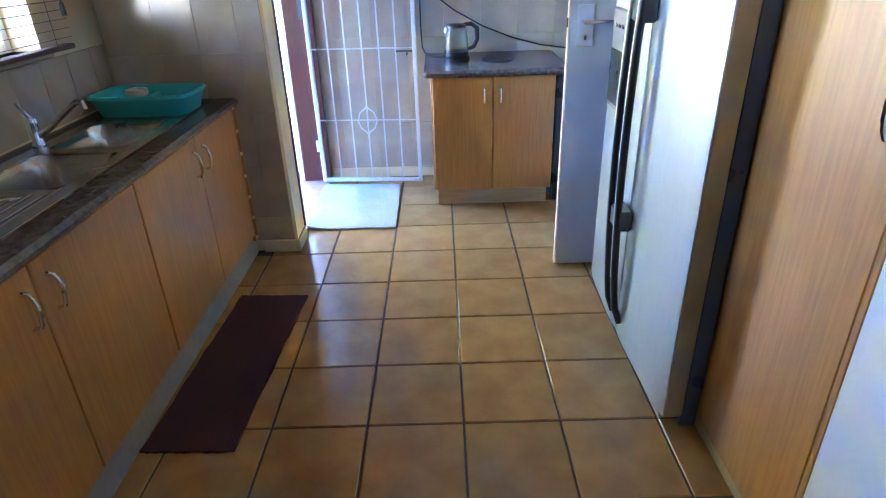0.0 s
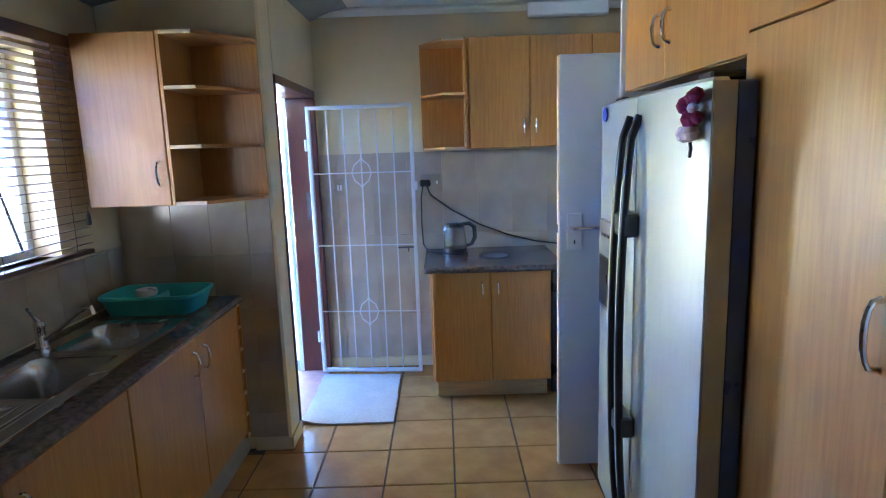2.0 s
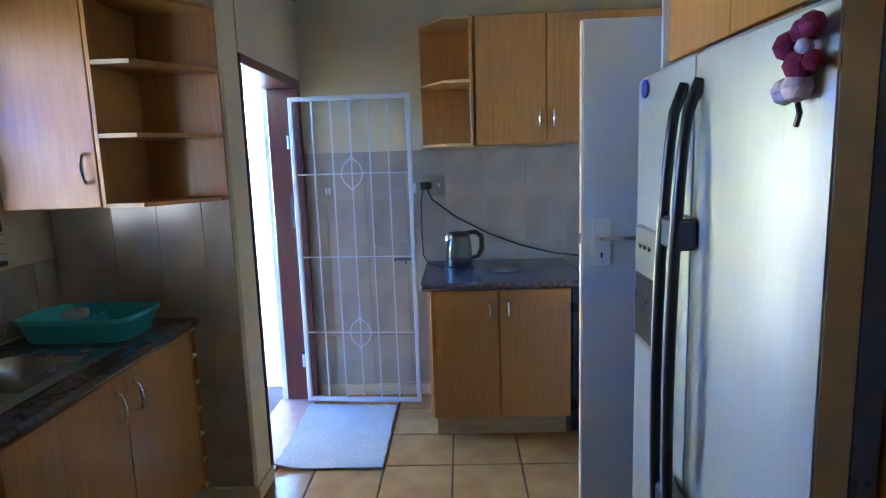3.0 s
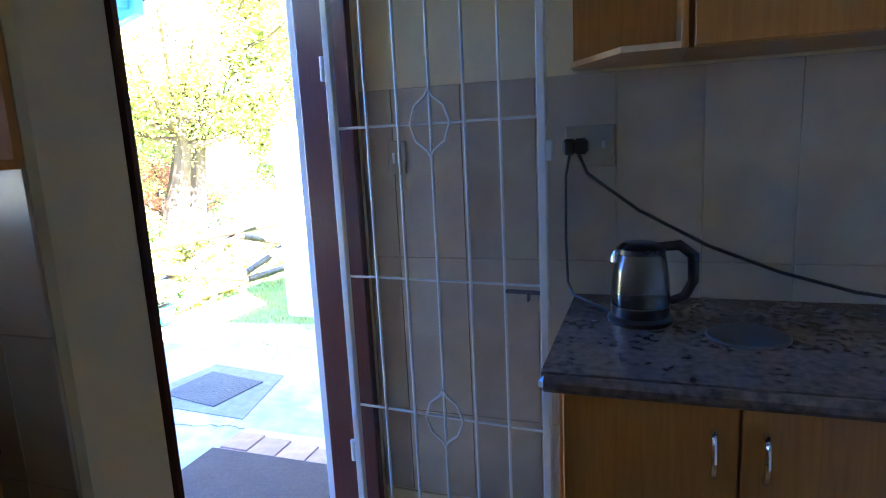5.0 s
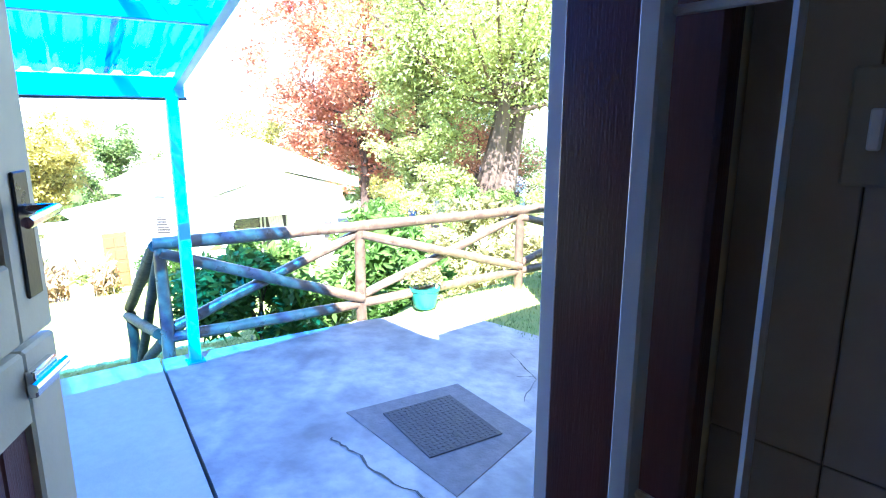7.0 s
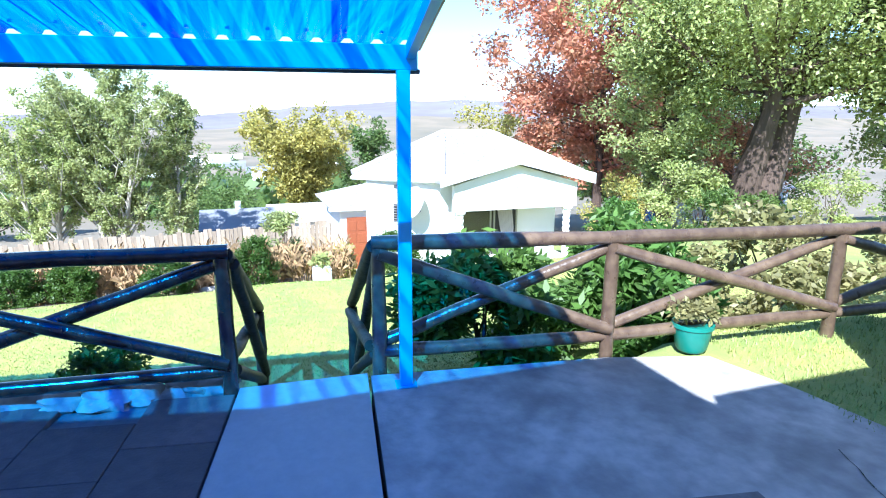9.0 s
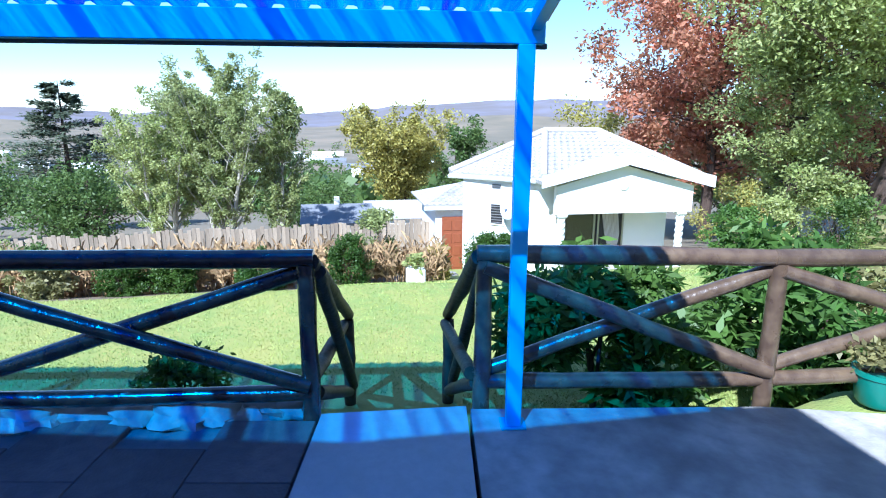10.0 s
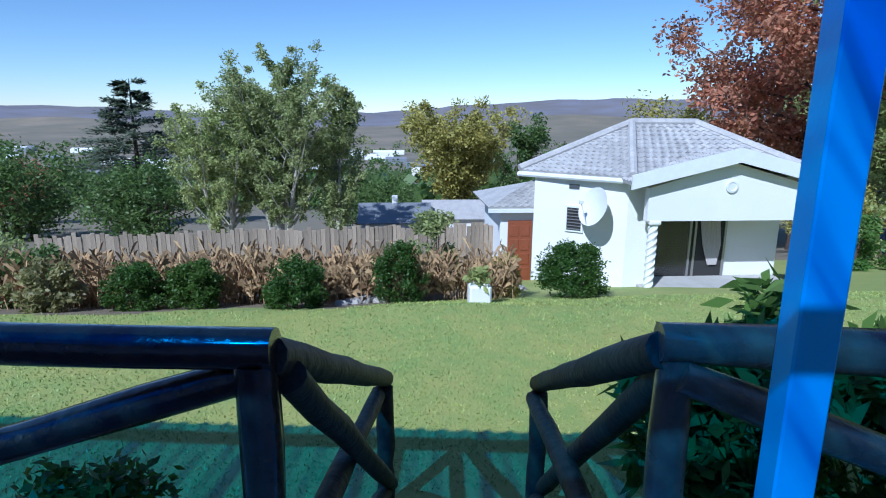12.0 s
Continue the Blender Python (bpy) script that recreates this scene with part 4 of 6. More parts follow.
mat_thing("kitchen_mat", [(-0.79, -0.12), (-0.46, -0.13), (-0.405, 0.915), (-0.745, 0.93)], 0.001, RED_MAT, "maroon bath-style mat on the tiles before the sink", seed=3)
mat_thing("door_mat", [(-0.575, 1.72), (-0.01, 1.72), (-0.02, 2.49), (-0.59, 2.53)], 0.001, BEIGE_MAT, "beige woven door mat with one corner turned up", 0.03, 5)

# ---- ground ----
FALL = ((-4000, -0.45), (4.35, -0.45), (4.9, -0.85), (6.0, -1.02), (7.0, -1.1), (9.9, -1.18), (11.86, -1.68), (13.2, -2.0), (16.6, -2.74), (19.9, -3.3), (27, -4.9), (36, -6.6), (60, -9.5), (150, -20), (400, -42), (800, -52), (1100, -50))
RIDGE = ((-2.0, 0.004), (-0.75, 0.006), (-0.53, 0.003), (-0.35, -0.006), (-0.12, -0.008), (-0.01, -0.006), (0.1, 0.008), (0.22, 0.0165), (0.43, 0.0245), (0.7, 0.02), (2.0, 0.01))


def table(rows, v):
    if v <= rows[0][0]:
        return rows[0][1]
    for (a, p), (c, q) in zip(rows, rows[1:]):
        if v <= c:
            return p + (q - p) * (v - a) / (c - a)
    return rows[-1][1]


def ground_z(x, y):
    d = -x
    z = table(FALL, d)
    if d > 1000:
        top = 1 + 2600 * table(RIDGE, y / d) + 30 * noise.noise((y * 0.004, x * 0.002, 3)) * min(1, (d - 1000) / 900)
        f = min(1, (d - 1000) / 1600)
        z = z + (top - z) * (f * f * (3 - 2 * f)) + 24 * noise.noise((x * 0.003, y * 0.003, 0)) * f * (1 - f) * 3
    elif d < 11.9 and y > 4.6:
        k = min(1, (y - 4.6) / 0.5)
        hi = table(((-4000, -0.232), (4.3, -0.232), (4.7, -0.6), (7.0, -1.08), (9.9, -1.2), (12, -1.72)), d)
        z = z + (hi - z) * k
    if 4.8 < d < 200:
        z += 0.05 * noise.noise((x * 0.5, y * 0.5, 0)) * min(1, (d - 4.8) / 2)
    return z


def spaced(stops):
    out = []
    for (a, c, n) in stops:
        out += [a + (c - a) * k / n for k in range(n)]
    return out + [stops[-1][1]]


gx = [-v for v in spaced([(-300, -2, 8), (-2, 4.2, 10), (4.2, 7.5, 24), (7.5, 17, 60), (17, 60, 26), (60, 400, 24), (400, 1000, 14), (1000, 2600, 26), (2600, 4200, 3)])]
gy = spaced([(-4000, -1800, 8), (-1800, -400, 30), (-400, -40, 24), (-40, -8, 18), (-8, 12, 70), (12, 40, 22), (40, 400, 24), (400, 2000, 34), (2000, 4000, 6)])
verts = [(x, y, ground_z(x, y)) for x in gx for y in gy]
faces, slots = [], []
w = len(gy)
for i in range(len(gx) - 1):
    for j in range(w - 1):
        faces.append((i * w + j, (i + 1) * w + j, (i + 1) * w + j + 1, i * w + j + 1))
        cx, cy = -(gx[i] + gx[i + 1]) / 2, (gy[j] + gy[j + 1]) / 2
        edge = 10.05 + 0.25 * math.sin(cy * 1.8) + (0 if cy < 1.8 else (cy - 1.8) * 0.9)
        # ground past 1650 m takes the hill colour with haze in it
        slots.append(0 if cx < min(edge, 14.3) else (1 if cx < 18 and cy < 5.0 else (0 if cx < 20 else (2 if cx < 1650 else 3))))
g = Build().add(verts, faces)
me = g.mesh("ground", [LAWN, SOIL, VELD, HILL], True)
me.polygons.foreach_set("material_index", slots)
tagged(new("ground", me), "sloping green lawn falling to dry veld and far hills", "ground", kind="structure")

# grass blades on the lawn, dense near the steps
rnd = random.Random(11)
b = Build()
for k in range(140000):
    d = 4.75 + 6.4 * rnd.random() ** 1.5
    half = 1.2 + d * 0.55
    y = 2.6 + rnd.uniform(-half - 0.6, half + 1.4)
    if d > 9.9 + max(0, (y - 1.8) * 0.9):
        continue
    x = -d
    if 2.3 < y < 3.4 and d < 6.3:
        continue
    z = ground_z(x, y) - 0.004
    a, h, s = rnd.uniform(0, 6.283), rnd.uniform(0.01, 0.022) * (1 + d * 0.03), rnd.uniform(0.002, 0.004) * (1 + d * 0.14)
    lx, ly = rnd.uniform(-0.02, 0.02), rnd.uniform(-0.02, 0.02)
    n = len(b.v)
    b.v += [(x - math.cos(a) * s, y - math.sin(a) * s, z), (x + math.cos(a) * s, y + math.sin(a) * s, z), (x + lx, y + ly, z + h)]
    b.f.append((n, n + 1, n + 2))
for k in range(9000):
    x, y = rnd.uniform(-4.25, -2.4), rnd.uniform(5.25, 8.5)
    if y < 5.3 - (x + 3.4) * 0.1:
        continue
    z = ground_z(x, y) - 0.004
    a, h, s = rnd.uniform(0, 6.283), rnd.uniform(0.02, 0.05), rnd.uniform(0.003, 0.006)
    n = len(b.v)
    b.v += [(x - math.cos(a) * s, y - math.sin(a) * s, z), (x + math.cos(a) * s, y + math.sin(a) * s, z), (x + rnd.uniform(-0.02, 0.02), y + rnd.uniform(-0.02, 0.02), z + h)]
    b.f.append((n, n + 1, n + 2))
tagged(b.make("lawn_grass", BLADE), "short sunlit green lawn grass", "grass", kind="stuff")

# ---- patio ----
poly = [(-0.8, 2.475), (-4.405, 3.07), (-4.18, 4.55), (-3.98, 5.2), (-3.42, 5.33), (-0.8, 5.6)]
b = Build().prism(poly, P - 0.5, P)
patio = structure("pavement_patio", b, CONCRETE, "worn grey concrete patio with cracks and stains", "patio")
b = Build().prism([(-0.8, 1.68), (-4.46, 2.33), (-4.42, 3.05), (-0.8, 2.455)], P - 0.3, P + 0.012)
structure("pavement_path_slab", b, SLAB, "smooth pale concrete path slab to the steps", "path")
b = Build().prism([(-0.8, 1.66), (-4.44, 2.31), (-5.3, -4.5), (-0.8, -4.5)], P - 0.5, P - 0.035)
pave = structure("pavement_left", b, PATCH, "bed under the brown paving stones", "paving")
# manhole
b = Build().prism([(-2.78, 4.33), (-2.92, 3.61), (-1.95, 3.56), (-2.1, 4.24)], P - 0.02, P + 0.006)
structure("pavement_manhole_patch", b, PATCH, "dark concrete surround of the manhole", "patch")
man = thing("manhole_cover", (-2.45, 3.93, P), "square chequered cast iron manhole cover in the patio", "manhole cover")
mm = Matrix.Translation((-2.47, 3.92, P + 0.006)) @ Matrix.Rotation(radians(-10), 4, "Z")
part("plate", Build().box(-0.26, 0.26, -0.22, 0.22, 0, 0.008, 0.002, mm), IRON, man)
b = Build()
for i in range(17):
    for j in range(14):
        x, y = -0.24 + i * 0.03, -0.2 + j * 0.03
        b.box(x - 0.009, x + 0.009, y - 0.004, y + 0.004, 0.008, 0.011, 0.001, mm) if (i + j) % 2 else b.box(x - 0.004, x + 0.004, y - 0.009, y + 0.009, 0.008, 0.011, 0.001, mm)
tagged(part("tread_pattern", b, IRON, man), kind="stuff")
for x in (-0.15, 0.15):
    part("lifting_slot", Build().box(x - 0.02, x + 0.02, -0.012, 0.012, 0.0115, 0.013, 0.0005, mm), BLACK, man)


def crack(pts, w, seed):
    r, out, line = random.Random(seed), Build(), []
    for (x0, y0), (x1, y1) in zip(pts, pts[1:]):
        for k in range(6):
            f = k / 6
            line.append((x0 + (x1 - x0) * f + r.uniform(-0.012, 0.012), y0 + (y1 - y0) * f + r.uniform(-0.012, 0.012)))
    line.append(pts[-1])
    for a, c in zip(line, line[1:]):
        d = Vector((c[0] - a[0], c[1] - a[1])).normalized() * w * r.uniform(0.3, 1)
        out.add([(a[0] - d.y, a[1] + d.x, P + 0.004), (a[0] + d.y, a[1] - d.x, P + 0.004), (c[0] + d.y, c[1] - d.x, P + 0.004), (c[0] - d.y, c[1] + d.x, P + 0.004)], [(0, 1, 2, 3)])
    return out


cr = tagged(crack([(-2.75, 3.4), (-2.55, 3.42), (-2.3, 3.4), (-2.0, 3.46), (-1.85, 3.45)], 0.008, 2).make("patio_crack", BLACK, patio), "dark crack in the concrete")
crack([(-2.6, 4.7), (-2.45, 4.85), (-2.2, 4.8)], 0.005, 4).make("patio_crack", BLACK, patio)
crack([(-2.35, 4.45), (-2.5, 4.75), (-2.9, 4.95)], 0.004, 6).make("patio_crack", BLACK, patio)
b = Build().prism([(-1.85, 2.62), (-1.85, 3.46), (-0.8, 3.46), (-0.8, 2.45)], P - 0.02, P + 0.006)
landing = structure("pavement_tile_bed", b, WALL_GROUT, "pale mortar bed of the doorstep tiles", "paving")
b = Build().prism([(-1.2, 1.73), (-0.8, 1.73), (-0.8, 2.6), (-1.2, 2.6)], P, -0.08)
structure("pavement_doorstep", b, QUARRY, "red tiled doorstep under the back door", "step")
dm = mat_thing("outer_door_mat", [(-1.72, 2.47), (-1.24, 2.42), (-1.22, 2.82), (-1.68, 2.88)], P + 0.02, MAT_EDGE, "dark blue-grey rubber door mat outside the step", 0, 8)

# ---- house outside ----
b = Build().box(XD - 0.24, XD - 0.02, YF + 0.2, 12.0, P - 0.3, 2.5, 0.004)
b.box(-3.0, XD - 0.241, 5.66, 5.88, P - 0.3, 1.65, 0.015)
structure("wall_house_outside", b, WHITE_PLASTER, "white plastered house wall and low garden wall", "wall")
b = Build().box(XL - 0.24, XL - 0.2225, YB - 2, W0, P - 0.3, 2.5, 0).box(XL - 0.24, XL - 0.2225, W1, D0 - 0.003, P - 0.3, 2.5, 0)
b.box(XL - 0.24, XL - 0.2225, W0, W1, P - 0.3, WZ0, 0).box(XL - 0.24, XL - 0.2225, W0, W1, WZ1, 2.5, 0)
b.box(XL - 0.24, XD - 0.225, D0 - 0.002, D0 + 0.014, P - 0.3, 2.5, 0).box(XD - 0.236, XD - 0.222, D0 + 0.015, YF + 0.2, DH + 0.002, 2.5, 0).box(XD - 0.236, XD - 0.222, D1 + 0.002, YF + 0.2, P - 0.3, DH, 0).box(XD - 0.236, XD - 0.222, D0 + 0.05, D1, P - 0.3, -0.06, 0)
structure("wall_house_plaster", b, WHITE_PLASTER, "white plaster on the kitchen's outer walls", "wall")


def sloped(x0, z0, x1, z1, y0, y1, t):
    return Build().add([(x0, y0, z0), (x1, y0, z1), (x1, y1, z1), (x0, y1, z0), (x0, y0, z0 + t), (x1, y0, z1 + t), (x1, y1, z1 + t), (x0, y1, z0 + t)], [(3, 2, 1, 0), (4, 5, 6, 7), (0, 1, 5, 4), (1, 2, 6, 5), (2, 3, 7, 6), (3, 0, 4, 7)])


# both roofs are out of view; eaves and skews are set to cast the shade
b = sloped(-1.86, 2.33, 3.2, 3.6, -6, 3.06, 0.1)
b.v = [(x + (0.24 * (y - 0.8) if x < 0 else 0), y, z) for x, y, z in b.v]
structure("roof_kitchen", b, DARK_ROOF, "house roof over the kitchen", "roof")
b = sloped(-1.05, 2.5, 3.2, 3.6, 3.06, 4.29, 0.1)
b.v += [(x, y + (0.52 if x < 0 and y < 5 else 0.0), z) for x, y, z in sloped(-1.73, 2.4, 3.2, 3.6, 4.293, 12.0, 0.1).v]
b.f += [tuple(i + 8 for i in f) for f in b.f]
structure("roof_beside", b, DARK_ROOF, "unseen house roof beside the kitchen, shaped to shade patio and grass", "roof")

# ---- blue patio roof ----
awn = thing("patio_roof", (-4.22, 3.3, P), "lean-to patio roof of blue corrugated translucent sheets on a steel post", "patio roof")


def skew(b):
    """The lean-to stands a little askew to the kitchen."""
    b.v = [(x + 0.13 * (y - 3.25), y - 0.16 * (x + 4.22), z) for x, y, z in b.v]
    return b


RX0, RX1, RZ0, RZ1 = -4.34, -1.66, 1.655, 2.14
RY0, RY1 = -3.9, 3.33
verts, faces = [], []
n = int((RY1 - RY0) / 0.0127)
prof = []
for k in range(n + 1):
    y = RY0 + (RY1 - RY0) * k / n
    u = (y / 0.152) % 1.0
    prof.append((y, 0.026 * min(1, max(0, (0.5 - abs(u - 0.5)) * 9 - 2.4))))
for i in range(9):
    f = i / 8
    for y, h in prof:
        verts.append((RX0 + (RX1 - RX0) * f, y, RZ0 + (RZ1 - RZ0) * f + h))
for i in range(8):
    for k in range(n):
        faces.append((i * (n + 1) + k, (i + 1) * (n + 1) + k, (i + 1) * (n + 1) + k + 1, i * (n + 1) + k + 1))
part("corrugated_sheet", skew(Build().add(verts, faces)), SHEET, awn, "blue translucent corrugated sheet")
for y0 in (-3.2, -2.44, -1.68, -0.92, -0.16, 0.6, 1.36, 2.12, 2.88):
    strip = [q for q in prof if y0 <= q[0] <= y0 + 0.085]
    vv = [(RX0 + (RX1 - RX0) * f, y, RZ0 + (RZ1 - RZ0) * f + h + 0.004) for f in (0, 1) for y, h in strip]
    m = len(strip)
    part("sheet_overlap", skew(Build().add(vv, [(k, m + k, m + k + 1, k + 1) for k in range(m - 1)])), SHEET, awn, "darker double strip where sheets overlap")
part("front_beam", skew(Build().box(-4.255, -4.2, RY0, RY1 - 0.02, 1.52, 1.645, 0.004)), AWNING_PAINT, awn, "blue painted front beam")
part("gutter_edge", skew(Build().box(-4.275, -4.257, RY0, RY1, 1.505, 1.53, 0.004)), GREY_PLASTIC, awn)
for x in (-3.1, -1.72):
    z = RZ0 + (RZ1 - RZ0) * (x - RX0) / (RX1 - RX0)
    part("purlin", skew(Build().box(x - 0.025, x + 0.025, RY0, RY1 - 0.02, z - 0.075, z - 0.004, 0.004)), AWNING_PAINT, awn)
for y in (3.27, 0.9, -1.5, -3.8):
    v0 = sloped(-4.2, 1.575, -1.66, 2.035, y - 0.022, y + 0.022, 0.07)
    part("rafter", skew(v0), AWNING_PAINT, awn)
part("barge_strip", skew(sloped(-4.34, 1.63, -1.66, 2.115, RY1 + 0.002, RY1 + 0.014, 0.075)), GREY_PLASTIC, awn, "dark edge flashing")
part("post", skew(Build().box(-4.255, -4.19, 3.2, 3.27, P + 0.008, 1.52, 0.004)), AWNING_PAINT, awn, "square blue painted steel post")
part("foot_plate", skew(Build().box(-4.28, -4.165, 3.175, 3.295, P, P + 0.008, 0.002)), AWNING_PAINT, awn)
part("post", skew(Build().box(-4.255, -4.19, -1.53, -1.46, P - 0.03, 1.52, 0.004)), AWNING_PAINT, awn)
for k in range(40):
    y = RY0 + 0.1 + k * 0.152 * 1.2
    if y < RY1 - 0.05:
        part("roof_screw", skew(Build().lathe([(0.012, -0.004), (0.012, 0.004), (0.006, 0.01), (0.001, 0.01)], (-4.225, y, RZ0 + 0.045), 8)), CHROME, awn)

# ---- log railings ----


def log(a, c, r, seed, ends=True):
    a, c = Vector(a), Vector(c)
    rr = random.Random(seed)
    n = 7
    pts = [a + (c - a) * k / n + Vector((rr.uniform(-1, 1), rr.uniform(-1, 1), rr.uniform(-1, 1))) * (0.004 if 0 < k < n else 0) for k in range(n + 1)]
    rad = [r * rr.uniform(0.93, 1.06) for _ in pts]
    rad[0] *= 0.9
    rad[-1] *= 0.9
    return Build().tube(pts, rad, 12, 0.08, seed)


def railing(name, posts, top, low, foot, label, seed, LOG=LOG):
    """Log posts joined by a top rail, a low rail and crossed braces."""
    t = thing(name, (*posts[0], foot[0]), label, "railing", "log railings" if name == "log_railing" else "stair handrails")
    for k, (x, y) in enumerate(posts):
        if k == 0 and name == "stair_handrail":
            continue
        part("post", log((x, y, foot[k]), (x, y, top[k] - 0.03), 0.045, seed + k), LOG, t, smooth=True)
    for k, ((x0, y0), (x1, y1)) in enumerate(zip(posts, posts[1:])):
        d = Vector((x1 - x0, y1 - y0, 0)).normalized()
        side = Vector((-d.y, d.x, 0))
        e = d * 0.04
        P0, P1 = Vector((x0, y0, 0)), Vector((x1, y1, 0))
        part("top_rail", log(P0 - e + Vector((0, 0, top[k])), P1 + e + Vector((0, 0, top[k + 1])), 0.046, seed + 10 + k), LOG, t, smooth=True)
        part("low_rail", log(P0 + side * 0.0 + Vector((0, 0, low[k])), P1 + Vector((0, 0, low[k + 1])), 0.042, seed + 20 + k), LOG, t, smooth=True)
        part("brace", log(P0 + side * 0.03 + Vector((0, 0, low[k] + 0.05)), P1 + side * 0.03 + Vector((0, 0, top[k + 1] - 0.06)), 0.04, seed + 30 + k), LOG, t, smooth=True)
        part("brace", log(P0 - side * 0.03 + Vector((0, 0, top[k] - 0.06)), P1 - side * 0.03 + Vector((0, 0, low[k + 1] + 0.05)), 0.04, seed + 40 + k), LOG, t, smooth=True)
    return t


railing("log_railing", [(-4.46, 3.14), (-4.23, 4.59), (-4.02, 6.29), (-3.82, 8.0), (-3.6, 9.7)], [0.575, 0.555, 0.54, 0.53, 0.52], [-0.1, -0.09, -0.06, -0.04, -0.02], [-0.75, -0.75, -0.75, -0.6, -0.6], "varnished brown log railing with crossed braces along the patio edge", 100)
# left railing and handrails take the shade-coloured copies of LOG
railing("log_railing", [(-4.475, 2.285), (-4.685, 0.56), (-4.9, -1.16), (-5.11, -2.88)], [0.58, 0.58, 0.58, 0.58], [-0.1, -0.1, -0.1, -0.1], [-0.75, -0.9, -0.9, -0.9], "glossy varnished log railing, darkened by painted shade, with crossed braces beside the paving", 200, LOG_SHADED)
railing("stair_handrail", [(-4.52, 2.31), (-6.14, 2.5)], [0.56, -0.3], [-0.12, -0.93], [-0.75, -1.08], "log handrail, darkened by painted shade, falling beside the garden steps", 300, LOG_SHADED_DULL)
railing("stair_handrail", [(-4.5, 3.12), (-6.03, 3.27)], [0.56, -0.3], [-0.12, -0.93], [-0.75, -1.08], "log handrail, darkened by painted shade, falling beside the garden steps", 320, LOG_SHADED_DULL)
for k in range(5):
    z = P - 0.17 * (k + 1)
    b = Build().box(-4.46 - 0.31 * (k + 1), -4.46 - 0.31 * k + 0.02, 2.42, 3.06, -1.3, z, 0.012)
    tagged(b.make("garden_step", SLAB), "concrete garden step down to the lawn", "step", "garden steps")

# ---- rocks beside the paving ----


def rock(name, c, r, seed, squash=0.6):
    rr, verts, faces, n, m = random.Random(seed), [], [], 14, 9
    off = Vector((seed * 1.7, seed * 0.9, 0))
    for j in range(m + 1):
        th = math.pi * j / m
        for k in range(n):
            ph = 2 * math.pi * k / n
            d = Vector((math.sin(th) * math.cos(ph), math.sin(th) * math.sin(ph), math.cos(th)))
            q = r * (1 + 0.5 * noise.noise(d * 1.5 + off) + 0.18 * noise.noise(d * 4.0 + off))
            verts.append((c[0] + d.x * q, c[1] + d.y * q * 1.25, c[2] + d.z * q * squash))
    for j in range(m):
        for k in range(n):
            q = (k + 1) % n
            faces.append((j * n + k, (j + 1) * n + k, (j + 1) * n + q, j * n + q))
    ob = Build().add(verts, faces).make(name, STONE, smooth=True)
    return tagged(ob, "rough pale rock in the border of the paving", "rock", "border rocks")


rnd = random.Random(21)
for k in range(40):
    y = 2.2 - k * 0.13 + rnd.uniform(-0.03, 0.03)
    rock("border_rock", (-4.52 - 0.125 * (2.2 - y) - rnd.uniform(0, 0.14), y, P - 0.02 + rnd.uniform(-0.02, 0.02)), rnd.uniform(0.085, 0.145), k + 1)

# ---- plants ----


def leaves(build, centres, radii, n, size, rnd, droop=0.0, aspect=0.5):
    """Scatters pointed leaves round the given clump centres."""
    k = len(centres)
    for _ in range(n):
        i = rnd.randrange(k)
        c, r = centres[i], radii[i]
        while True:
            u = Vector((rnd.uniform(-1, 1), rnd.uniform(-1, 1), rnd.uniform(-1, 1)))
            if 0.05 < u.length < 1:
                break
        u = u * (0.55 + 0.45 * rnd.random())
        p = c + Vector((u.x * r, u.y * r, u.z * r * 0.85))
        d = Vector((rnd.gauss(0, 1), rnd.gauss(0, 1), rnd.gauss(0, 0.7) - droop)).normalized()
        s = d.cross(Vector((rnd.gauss(0, 1), rnd.gauss(0, 1), rnd.gauss(0, 1)))).normalized()
        z = size * rnd.uniform(0.6, 1.3)
        m = len(build.v)
        build.v += [tuple(p), tuple(p + d * z * 0.45 + s * z * aspect * 0.5), tuple(p + d * z), tuple(p + d * z * 0.45 - s * z * aspect * 0.5)]
        build.f.append((m, m + 1, m + 2, m + 3))


